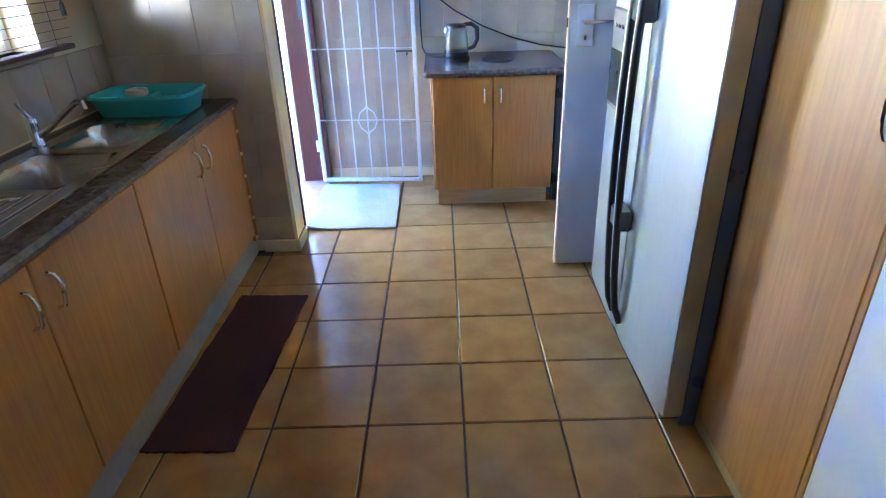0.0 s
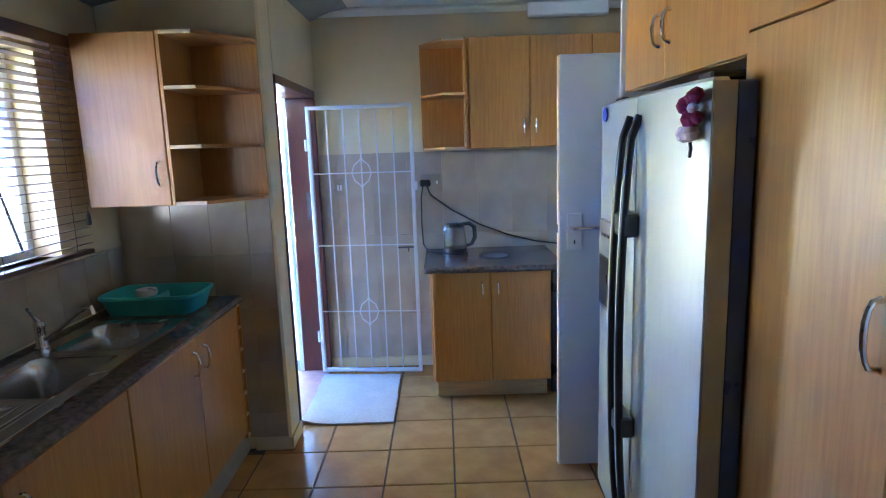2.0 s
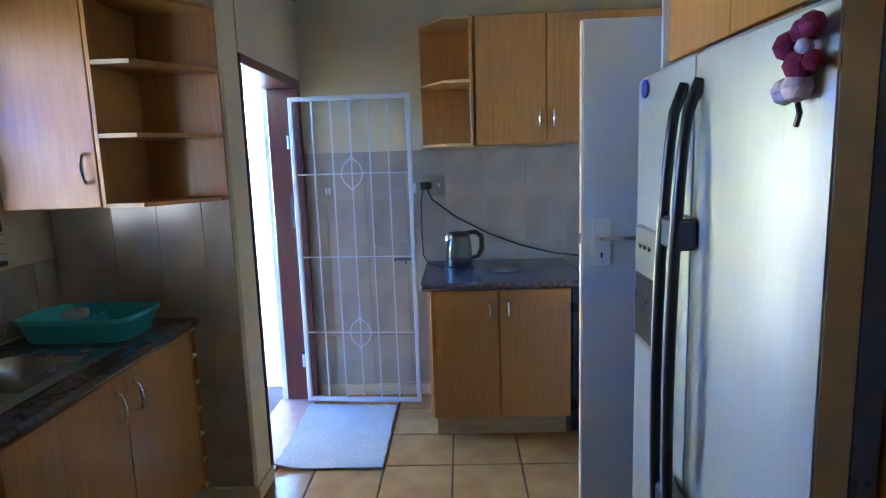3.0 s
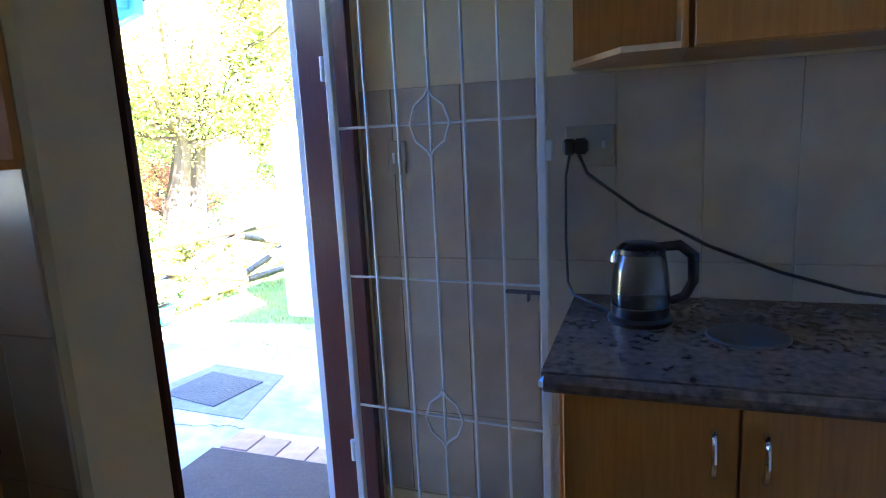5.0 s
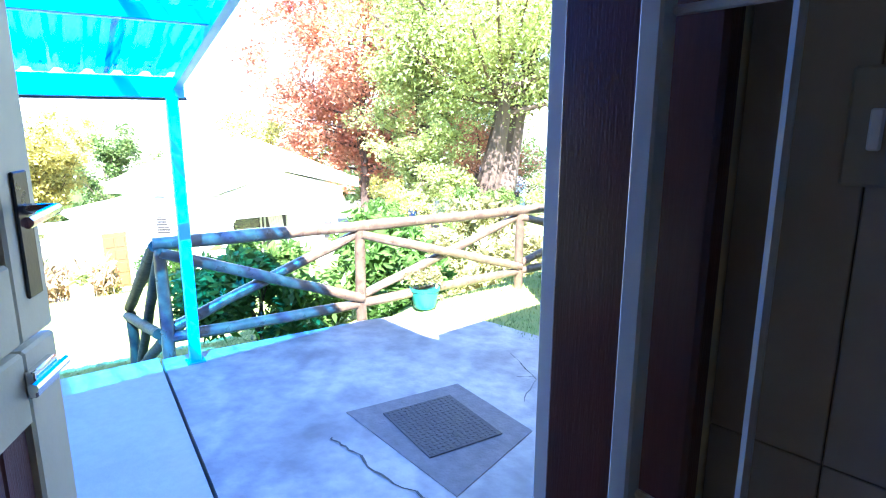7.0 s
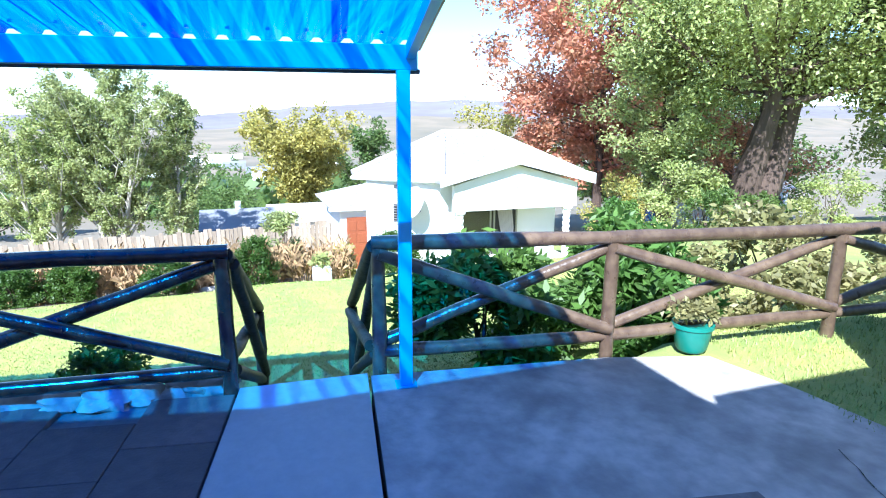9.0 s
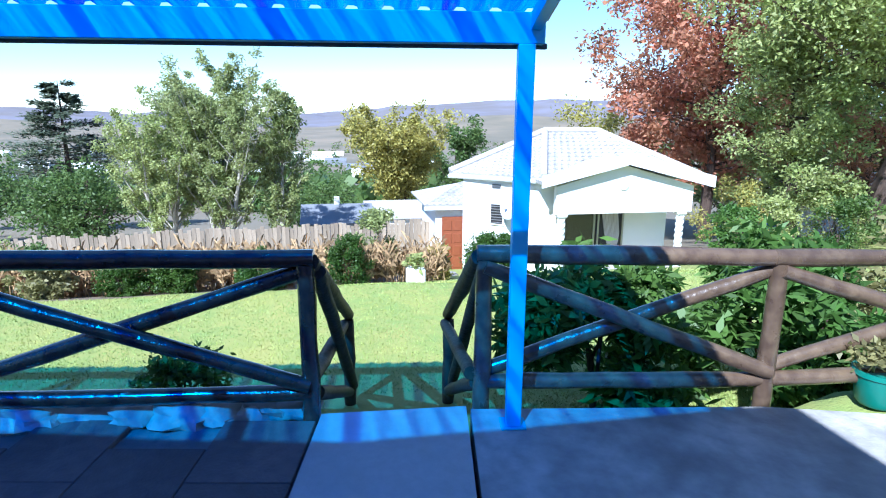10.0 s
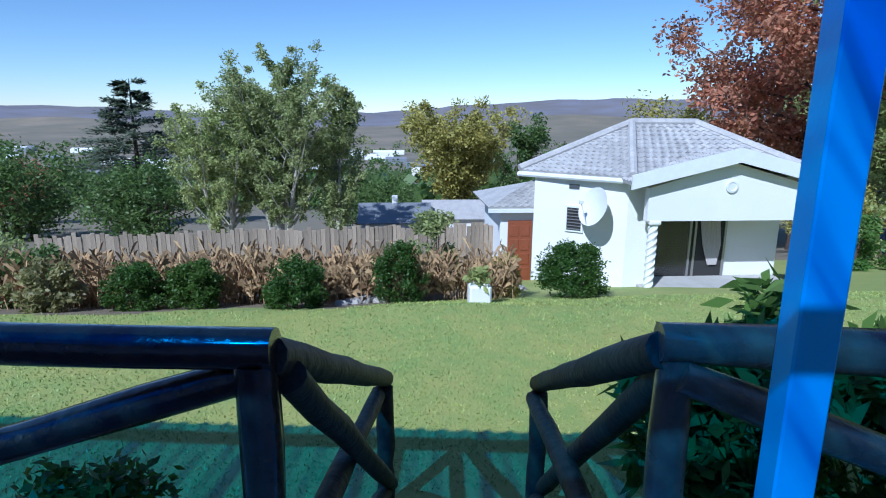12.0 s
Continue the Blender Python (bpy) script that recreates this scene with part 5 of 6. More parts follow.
def tree(name, base, height, label, leaf, bark, width, n_leaf, leaf_size, seed, trunks=1, start=0.25, limbs=16, r0=0.2, shape="oval", lean=0.0, clump=0.16, spread=0.3):
    rr = random.Random(seed)
    base = Vector(base)
    t = thing(name, base, label, "tree")
    tr, br, cs, rs = Build(), Build(), [], []
    for q in range(trunks):
        off = Vector((rr.uniform(-1, 1), rr.uniform(-1, 1), 0)) * width * spread * (trunks > 1)
        hh = height * (1 if q == 0 else rr.uniform(0.75, 0.95))
        pts, N = [], 7
        for k in range(N + 1):
            f = k / N
            pts.append(base + off * (0.3 + 0.9 * f) + Vector((lean * hh * f + rr.uniform(-1, 1) * 0.015 * hh, lean * hh * f * 0.6 + rr.uniform(-1, 1) * 0.015 * hh, hh * 0.95 * f)))
        pts[0].z -= 0.15
        tr.tube(pts, [r0 * (1 - 0.9 * k / N) for k in range(N + 1)], 8, 0.15, seed + q)
        for k in range(limbs):
            f = start + (0.97 - start) * (k + rr.random()) / limbs
            j = min(int(f * N), N - 1)
            p = pts[j].lerp(pts[j + 1], f * N - j)
            prof = {"oval": math.sin(math.pi * min(1, 0.12 + 0.86 * (f - start) / (1 - start))) ** 0.6, "cone": 1.02 - (f - start) / (1 - start), "wide": math.sin(math.pi * min(1, 0.22 + 0.72 * (f - start) / (1 - start))) ** 0.45}[shape]
            a = rr.uniform(0, 6.283)
            reach = width * 0.5 * prof * rr.uniform(0.65, 1.08)
            rise = reach * (1.5 if shape == "oval" else 0.4)
            e = p + Vector((math.cos(a) * reach, math.sin(a) * reach, rise))
            mid = p.lerp(e, 0.5) + Vector((0, 0, -0.08 * reach))
            br.tube([p, mid, e], [r0 * 0.4 * (1.05 - f), r0 * 0.25 * (1.05 - f), r0 * 0.07], 5)
            for g in range(5):
                h = 0.35 + 0.65 * g / 4
                cs.append(p.lerp(e, h) + Vector((rr.gauss(0, 0.3), rr.gauss(0, 0.3), rr.gauss(0, 0.25))) * reach * 0.35)
                rs.append(width * clump * rr.uniform(0.5, 1.15) * (0.5 + 0.5 * prof))
        cs.append(pts[-1])
        rs.append(width * clump * 0.55)
    part("trunk", tr, bark, t, smooth=True)
    tagged(part("limb_work", br, bark, t, smooth=True), kind="stuff")
    lf = Build()
    leaves(lf, cs, rs, n_leaf, leaf_size, rr, 0.3)
    part("crown", lf, leaf, t)
    return t


def cedar(base, height, width, seed):
    rr = random.Random(seed)
    base = Vector(base)
    t = thing("cedar_tree", base, "tall dark cedar with flat tiered branches", "tree")
    tr, br, lf = Build(), Build(), Build()
    tr.tube([base - Vector((0, 0, 0.3)), base + Vector((0, 0, height * 0.5)), base + Vector((0, 0, height))], [0.35, 0.2, 0.03], 8)
    for k in range(84):
        f = 0.22 + 0.77 * k / 84
        a, reach = rr.uniform(0, 6.283), width * 0.5 * (1.08 - f) ** 0.85 * rr.uniform(0.6, 1.15)
        p = base + Vector((0, 0, height * f))
        e = p + Vector((math.cos(a) * reach, math.sin(a) * reach, 0.06 * reach))
        br.tube([p, e], [0.07 * (1.1 - f), 0.015], 5)
        for g in range(150):
            h = rr.random() ** 0.7
            c = p.lerp(e, 0.15 + 0.85 * h) + Vector((rr.gauss(0, 0.16), rr.gauss(0, 0.16), rr.gauss(0, 0.09))) * reach * 0.5
            d = Vector((math.cos(a) + rr.gauss(0, 0.6), math.sin(a) + rr.gauss(0, 0.6), rr.gauss(0, 0.25))).normalized() * rr.uniform(0.25, 0.55)
            s = Vector((-d.y, d.x, rr.gauss(0, 0.1))) * 0.3
            m = len(lf.v)
            lf.v += [tuple(c), tuple(c + d * 0.5 + s), tuple(c + d), tuple(c + d * 0.5 - s)]
            lf.f.append((m, m + 1, m + 2, m + 3))
    part("trunk", tr, BARK, t, smooth=True)
    tagged(part("limb_work", br, BARK, t), kind="stuff")
    part("crown", lf, NEEDLE, t)


def bush(name, c, rx, ry, rz, label, leaf, n, size, seed, category="bush", aspect=0.5, stems=6, clumps=34):
    """A shrub: stems from the ground and leaves in uneven clumps."""
    rr = random.Random(seed)
    c = Vector(c)
    t = thing(name, c, label, category)
    st, cs, rs = Build(), [], []
    for k in range(stems):
        a = rr.uniform(0, 6.283)
        e = c + Vector((math.cos(a) * rx * 0.6 * rr.random(), math.sin(a) * ry * 0.6 * rr.random(), rz * rr.uniform(1.1, 1.7)))
        st.tube([c - Vector((0, 0, 0.05)), c.lerp(e, 0.5) + Vector((rr.uniform(-0.1, 0.1) * rx, rr.uniform(-0.1, 0.1) * ry, 0)), e], [0.018, 0.012, 0.005], 5)
    for k in range(clumps):
        a, h = rr.uniform(0, 6.283), rr.uniform(0.06, 1)
        w = math.sin(math.pi * min(1, 0.2 + 0.72 * h)) ** 0.6 * rr.uniform(0.35, 0.82)
        cs.append(c + Vector((math.cos(a) * rx * w, math.sin(a) * ry * w, rz * 2 * h * 0.9)))
        rs.append(min(rx, ry, rz) * rr.uniform(0.25, 0.45))
    lf = Build()
    leaves(lf, cs, rs, n, size, rr, 0.1, aspect)
    part("stem", st, BARK, t)
    part("foliage", lf, leaf, t)
    return t


gz = ground_z
# the garden beds are drawn up on a larger plan and set down at their true size
KG = 0.70
NEAR = Matrix.Translation((-3.36, 2.56, 1.03)) @ Matrix.Scale(KG, 4) @ Matrix.Translation((3.36, -2.56, -1.03))


def bed_z(x, y):
    return (ground_z(-3.36 + (x + 3.36) * KG, 2.56 + (y - 2.56) * KG) - 1.03) / KG + 1.03


def set_down(ob):
    ob.matrix_basis = NEAR @ Matrix.Translation(ob.location)
    return ob


bush("patio_shrub", (-5.45, 4.25, gz(-5.45, 4.25)), 0.72, 0.9, 0.66, "dense green leafy shrub behind the log railing", LEAF_BUSH, 9000, 0.13, 1, aspect=0.32)
bush("patio_shrub", (-5.35, 5.6, gz(-5.35, 5.6)), 0.8, 0.8, 0.58, "dense green leafy shrub behind the log railing", LEAF_BUSH, 8000, 0.13, 2, aspect=0.32)
bush("pale_shrub", (-5.6, 7.5, gz(-5.6, 7.5)), 0.9, 1.2, 0.62, "pale variegated shrub behind the log railing", LEAF_PALE, 5200, 0.09, 3)
bush("pale_shrub", (-5.4, 9.7, gz(-5.4, 9.7)), 0.9, 1.2, 0.62, "pale variegated shrub behind the log railing", LEAF_PALE, 4200, 0.09, 4)
bush("small_shrub", (-5.15, 1.5, gz(-5.15, 1.5)), 0.34, 0.4, 0.42, "small dark green shrub below the paving", LEAF_HEDGE, 3500, 0.05, 5, clumps=60)
for k, (x, y, r, h) in enumerate([(-13.4, -1.85, 0.54, 0.42), (-13.4, -0.85, 0.52, 0.42), (-13.2, 0.86, 0.62, 0.46), (-13.9, 2.65, 0.5, 0.6)]):
    set_down(bush("clipped_shrub", (x, y, bed_z(x, y)), r, r * 1.1, h, "rounded green shrub at the edge of the flower bed", LEAF_HEDGE, 9000, 0.055, 20 + k, clumps=90))
set_down(bush("round_shrub", (-14.9, 6.25, bed_z(-14.9, 6.25)), 0.8, 0.88, 0.6, "large rounded dark green shrub beside the cottage", LEAF_HEDGE, 14000, 0.065, 31, clumps=110))
set_down(bush("bed_shrub", (-16.2, 3.4, bed_z(-16.2, 3.4)), 0.8, 0.95, 1.0, "loose grey-green shrub before the wooden fence", LEAF_POPLAR, 3200, 0.12, 32))
set_down(bush("bed_shrub", (-15.2, 4.9, bed_z(-15.2, 4.9)), 0.5, 0.5, 0.5, "rusty leafed shrub by the cottage path", LEAF_YELLOW, 1200, 0.08, 33))
for k, (x, y, rx, h, lf) in enumerate([(-13.4, -3.3, 0.7, 0.45, LEAF_PALE), (-15, -5.2, 1.0, 0.8, LEAF_OLIVE), (-14.5, -4.0, 0.8, 0.6, LEAF_DARK), (-17, -7.0, 1.4, 1.2, LEAF_OLIVE), (-14.4, -6.2, 1.2, 0.9, LEAF_DARK)]):
    set_down(bush("bed_shrub", (x, y, bed_z(x, y)), rx, rx, h, "mixed garden shrub at the end of the bed", lf, 2600, 0.1, 50 + k))

for k, (x, y, rx, h, lf) in enumerate([(-17.2, 14.2, 1.2, 0.75, LEAF_BUSH), (-18.5, 16.2, 1.5, 0.9, LEAF_OLIVE), (-17.5, 18.2, 1.4, 0.9, LEAF_DARK), (-19.5, 19.6, 1.6, 1.2, LEAF_OLIVE), (-18.0, 21.0, 1.4, 0.7, LEAF_DARK), (-17.0, 23.5, 1.7, 1.1, LEAF_OLIVE), (-15.0, 25.0, 1.6, 1.0, LEAF_DARK), (-22.0, 17.5, 1.8, 1.4, LEAF_YELLOW), (-12.0, 22.0, 1.5, 0.8, LEAF_OLIVE)]):
    bush("garden_shrub", (x, y, gz(x, y)), rx, rx, h, "leafy garden shrub under the trees beyond the cottage", lf, 3200, 0.12, 80 + k)

# dry maize stalks in the bed
rnd = random.Random(44)
b = Build()
for k in range(1500):
    y = rnd.uniform(-6.4, 5.0)
    x = -rnd.uniform(13.9, 16.2)
    if y > 3.2 and x > -14.6:
        continue
    z = bed_z(x, y)
    h = rnd.uniform(0.4, 1.0)
    tx, ty = rnd.uniform(-0.2, 0.2), rnd.uniform(-0.2, 0.2)
    b.tube([(x, y, z - 0.02), (x + tx * 0.5, y + ty * 0.5, z + h * 0.55), (x + tx, y + ty, z + h)], [0.011, 0.008, 0.003], 4)
    for g in range(6):
        f = rnd.uniform(0.2, 0.95)
        p = Vector((x + tx * f, y + ty * f, z + h * f))
        a = rnd.uniform(0, 6.283)
        d = Vector((math.cos(a) * 0.14, math.sin(a) * 0.14, rnd.uniform(0.05, 0.34)))
        s = Vector((-math.sin(a), math.cos(a), 0)) * 0.008
        b.add([p - s * 0.5, p + s * 0.5, p + d + s, p + d * 1.6 - Vector((0, 0, 0.14)), p + d - s], [(0, 1, 2, 3, 4)])
set_down(tagged(b.make("dry_maize_stalks", STALK), "dry brown maize stalks standing in the bed", "maize", kind="stuff"))

rnd = random.Random(9)
for k in range(26):
    y = 1.6 + k * 0.16 + rnd.uniform(-0.05, 0.05)
    x = -13.5 - max(0, (y - 1.5)) * 0.85 + rnd.uniform(-0.15, 0.15)
    o = rock("bed_stone", (x, y, bed_z(x, y) + 0.02), rnd.uniform(0.09, 0.2), 60 + k)
    set_down(tagged(o, "pale stone edging the flower bed", "stone", "bed stones"))
wp = thing("white_planter", (-13.7, 4.1, bed_z(-13.7, 4.1)), "square white concrete planter at the bed corner", "planter")
z = bed_z(-13.7, 4.1)
part("box", Build().box(-13.9, -13.5, 3.9, 4.3, z - 0.05, z + 0.36, 0.03), WHITE_PLASTER, wp)
lf = Build()
leaves(lf, [Vector((-13.7, 4.1, z + 0.5))], [0.28], 160, 0.14, random.Random(3))
part("plant", lf, LEAF_OLIVE, wp)
set_down(wp)

pot = thing("plant_pot", (-4.11, 5.17, P), "green plastic pot with a pale leafy plant on the patio", "plant pot")
part("bowl", Build().lathe([(0.085, 0), (0.1, 0.02), (0.125, 0.16), (0.135, 0.165), (0.135, 0.19), (0.122, 0.19), (0.115, 0.17), (0.002, 0.165)], (-4.11, 5.17, P), 26), POT_GREEN, pot, smooth=True)
rr = random.Random(6)
lf = Build()
leaves(lf, [Vector((-4.11 + rr.uniform(-0.12, 0.12), 5.17 + rr.uniform(-0.14, 0.14), P + 0.22 + rr.uniform(0, 0.1))) for _ in range(14)], [0.07] * 14, 700, 0.05, rr)
part("plant", lf, LEAF_PALE, pot)

# ---- wooden fence ----
fence = thing("wooden_fence", (-22.3, 0, bed_z(-22.3, 0)), "weathered vertical board fence at the foot of the garden", "fence")
rnd = random.Random(77)
plank = [Build().box(-0.012, 0.012, 0.004, 0.138, 0, 1.0, 0.004).mesh("board", FENCE_WOOD)]
for k in range(130):
    y = -8.6 + k * 0.142
    x = -22.3 + 0.02 * (k % 2) + 0.012 * (y + 8.6)
    o = new("board", plank[0])
    o.parent = fence
    o.matrix_parent_inverse = Matrix.Translation(-fence.location)
    h = 1.68 + rnd.uniform(-0.1, 0.07)
    o.matrix_basis = pose(x, y, -4.42 + 0.02 * (y + 6), 0, rnd.uniform(-1, 1), rnd.uniform(-2, 2)) @ Matrix.Diagonal((1, rnd.uniform(0.97, 1.05), h, 1))
for z in (-4.0, -3.2):
    part("rail", Build().tube([(-22.36, -8.7, z - 0.06), (-22.1, 9.9, z + 0.3)], 0.04, 6), FENCE_WOOD, fence)
set_down(fence)
shed = Build().box(-20.8, -19.0, -11.2, -7.6, -4.6, -3.15, 0.02)
set_down(tagged(shed.make("low_shed", FENCE_WOOD), "low weathered board shed beside the fence", "shed"))

# ---- white cottage ----
cot = thing("cottage", (-20.5, 10.3, -3.7), "white plastered garden cottage with a pale tiled hip roof", "house")
CB = -3.75
CX0, CY1, CE = -24.5, 13.6, -0.6
WD, WU, WN = Vector((-20.15, 6.5, 0)), Vector((0.588, 0.809, 0)), Vector((0.809, -0.588, 0))
SIDE = Matrix(((WN.x, WU.x, 0, WD.x), (WN.y, WU.y, 0, WD.y), (0, 0, 1, 0), (0, 0, 0, 1)))  # out of the wall, along it, up
b = Build().prism([(-20.15, 6.5), (-18.55, 8.7), (-18.55, 9.35), (-19.3, 9.35), (-19.3, CY1), (CX0, CY1), (CX0, 8.6)], CB, CE)
part("wall", b, WHITE_PLASTER, cot)


def roof_face(build, pts, thick=0.07):
    pts = [Vector(p) for p in pts]
    n = len(pts)
    nor = (pts[1] - pts[0]).cross(pts[2] - pts[0]).normalized()
    if nor.z < 0:
        pts, nor = pts[::-1], -nor
    build.add([p for p in pts] + [p - nor * thick for p in pts], [tuple(range(n)), tuple(range(n, 2 * n))[::-1]] + [(i, (i + 1) % n, n + (i + 1) % n, n + i)[::-1] for i in range(n)])
    return build


def tiled_slope(parent, quad, rows, cols):
    """Curved tiles laid in courses over a slope a-b (eave) to d-c (top), joined as one part."""
    a, bb, c, d = [Vector(q) for q in quad]
    nor = (bb - a).cross(d - a).normalized()
    if nor.z < 0:
        nor = -nor
    o = Build()
    for r in range(rows):
        f0, f1 = r / rows, (r + 1.12) / rows
        l0, l1 = a.lerp(d, f0), bb.lerp(c, f0)
        u0, u1 = a.lerp(d, min(1, f1)), bb.lerp(c, min(1, f1))
        m = max(1, round(cols * (l1 - l0).length / (bb - a).length))
        for k in range(m):
            s0, s1 = k / m, (k + 1) / m
            p, q, s, t = l0.lerp(l1, s0), l0.lerp(l1, s1), u0.lerp(u1, s1), u0.lerp(u1, s0)
            hi, lo = nor * 0.075, nor * 0.03
            pm, tm = p.lerp(q, 0.35), t.lerp(s, 0.35)
            pn, tn = p.lerp(q, 0.7), t.lerp(s, 0.7)
            o.add([p + lo, pm + hi, pn + lo * 1.2, q + lo * 0.8, s + nor * 0.004, tn + nor * 0.01, tm + nor * 0.045, t + nor * 0.004, p, q], [(0, 1, 6, 7), (1, 2, 5, 6), (2, 3, 4, 5), (8, 9, 3, 2, 1, 0)])
    return tagged(part("roof_tiles", o, ROOF_TILE, parent), kind="stuff")


E0 = CE - 0.02
A, B_, C, D, F = (-18.25, 8.66, E0), (-18.05, 13.97, E0), (-24.9, 13.97, E0), (-20.4, 6.08, E0), (-25.2, 8.4, E0)
R0, R1 = (-21.2, 9.7, 0.71), (-21.2, 11.72, 0.71)
b = Build()
for face in ([A, B_, R1, R0], [D, A, R0], [F, D, R0], [C, F, R0, R1], [B_, C, R1]):
    roof_face(b, face)
roof = part("roof", b, ROOF_RIDGE, cot)
tiled_slope(roof, (A, B_, R1, R0), 12, 22)
tiled_slope(roof, (D, A, R0, R0), 15, 16)
for p, q in ((A, R0), (D, R0), (R0, R1), (B_, R1), (C, R1), (F, R0)):
    p, q = Vector(p) + Vector((0, 0, 0.06)), Vector(q) + Vector((0, 0, 0.06))
    part("ridge_cap", Build().tube([p, q], 0.12, 8), ROOF_RIDGE, roof, "rounded mortar ridge")
for p, q in ((D, A), (F, D)):
    p, q = Vector(p) - Vector((0, 0, 0.1)), Vector(q) - Vector((0, 0, 0.1))
    part("gutter", Build().tube([p, q], 0.075, 8), WHITE_PAINT, cot, smooth=True)
soffit = Build().prism([(-18.3, 8.66), (-20.36, 6.14), (-20.7, 6.6), (-18.9, 9.1)], CE - 0.06, CE - 0.02)
part("soffit", soffit, WHITE_PAINT, cot)
# gabled porch
G0, G1, GP = (-17.75, 8.42, -0.69), (-17.75, 14.26, -0.75), (-17.75, 11.25, 0.0)
gb = Build()
roof_face(gb, [G0, GP, (-21, 11.25, 0.0), (-21, 8.42, -0.69)])
roof_face(gb, [GP, G1, (-21, 14.26, -0.75), (-21, 11.25, 0.0)])
porch_roof = part("porch_roof", gb, ROOF_RIDGE, cot)
tiled_slope(porch_roof, (G0, (-20.0, 8.42, -0.69), (-20.0, 11.25, 0.0), GP), 10, 12)
tiled_slope(porch_roof, (G1, (-20.0, 14.26, -0.75), (-20.0, 11.25, 0.0), GP), 10, 12)
for p, q in ((G0, GP), (GP, G1)):
    p, q = Vector(p), Vector(q)
    bb = Build().add([p + Vector((0.06, 0, 0.2)), q + Vector((0.06, 0, 0.2)), q + Vector((0.06, 0, -0.17)), p + Vector((0.06, 0, -0.17)), p + Vector((0.0, 0, 0.2)), q + Vector((0.0, 0, 0.2)), q + Vector((0.0, 0, -0.17)), p + Vector((0.0, 0, -0.17))], [(0, 1, 2, 3), (7, 6, 5, 4), (0, 4, 5, 1), (3, 2, 6, 7), (0, 3, 7, 4), (1, 5, 6, 2)])
    part("bargeboard", bb, WHITE_PAINT, cot)
gw = Build().add([(-18.0, 9.02, -0.86), (-18.0, 13.7, -0.88), (-18.0, 11.25, -0.2), (-18.0, 9.02, -1.73), (-18.0, 13.7, -1.73), (-18.25, 9.02, -0.86), (-18.25, 13.7, -0.88), (-18.25, 11.25, -0.2), (-18.25, 9.02, -1.73), (-18.25, 13.7, -1.73)], [(3, 4, 1, 2, 0), (8, 5, 7, 6, 9), (3, 8, 9, 4), (0, 2, 7, 5), (2, 1, 6, 7), (0, 5, 8, 3), (1, 4, 9, 6)])
part("gable_wall", gw, WHITE_PLASTER, cot)
part("gable_ornament", Build().lathe([(0.001, 0), (0.17, 0), (0.17, 0.04), (0.12, 0.05), (0.1, 0.03), (0.001, 0.03)], (-17.998, 11.24, -0.82), 22, Matrix.Rotation(radians(90), 4, "Y")), WHITE_PAINT, cot, smooth=True)
for y in (9.25, 13.38):
    pts = []
    col = part("column", Build().tube([(-18.12, y, CB + 0.15), (-18.12, y, -1.72)], 0.11, 14), WHITE_PLASTER, cot, smooth=True)
    for s in range(3):
        pts = [(-18.12 + 0.1 * math.cos(k * 0.5 + s * 2.094), y + 0.1 * math.sin(k * 0.5 + s * 2.094), CB + 0.2 + k * 0.047) for k in range(38)]
        part("twist", Build().tube(pts, 0.04, 6), WHITE_PLASTER, col, smooth=True)
    part("capital", Build().box(-18.28, -17.96, y - 0.16, y + 0.16, -1.84, -1.72, 0.03), WHITE_PLASTER, col)
part("porch_floor", Build().box(-19.3, -17.8, 9.1, 13.55, CB - 0.1, CB + 0.15, 0.02), SLAB, cot)
gd = part("glass_door", Build().box(-19.28, -19.24, 9.75, 11.95, CB + 0.15, -1.75, 0.01), DARK_GAP, cot, "dark glazed sliding door")
for y in (9.75, 10.85, 11.0, 11.9):
    part("door_frame", Build().box(-19.24, -19.2, y, y + 0.07, CB + 0.15, -1.75, 0.005), FRIDGE_EDGE, gd)
part("pane", Build().box(-19.235, -19.225, 9.82, 10.85, CB + 0.2, -1.8, 0.002), GLASS, gd)
for k in range(12):
    part("curtain_fold", Build().tube([(-19.21 - 0.02 * (k % 2), 11.15 + k * 0.05, -1.78), (-19.2, 11.3 + k * 0.045, CB + 1.1), (-19.2, 11.5 + k * 0.02, CB + 0.5)], 0.03, 6), CURTAIN, gd, "pale gathered curtain")
wn = part("window", Build().box(0.0, 0.05, 0.98, 1.52, -2.28, -1.52, 0.005, SIDE), WHITE_PAINT, cot, "small louvred window")
part("pane", Build().box(0.045, 0.06, 1.04, 1.46, -2.22, -1.58, 0.003, SIDE), DARK_GAP, wn)
for k in range(7):
    part("louvre", Build().box(0.055, 0.09, 1.04, 1.46, -2.2 + k * 0.09, -2.175 + k * 0.09, 0.004, SIDE), FRIDGE_EDGE, wn)
part("air_brick", Build().box(0.0, 0.03, 1.05, 1.35, -1.05, -0.92, 0.004, SIDE), GREY_PLASTIC, cot)
# annexe with red-brown door
part("annexe_wall", Build().box(-26.0, -22.5, 5.95, 8.2, CB - 1.2, -2.06, 0.01), WHITE_PLASTER, cot)
an = Build()
roof_face(an, [(-22.2, 5.5, -2.02), (-22.2, 8.2, -2.02), (-24.3, 8.2, -1.4), (-24.3, 7.3, -1.4)])
roof_face(an, [(-22.2, 5.5, -2.02), (-24.3, 7.3, -1.4), (-26.3, 5.5, -2.02)])
annexe_roof = part("annexe_roof", an, ROOF_RIDGE, cot)
tiled_slope(annexe_roof, ((-22.2, 5.5, -2.02), (-22.2, 8.2, -2.02), (-24.3, 8.2, -1.4), (-24.3, 7.3, -1.4)), 8, 11)
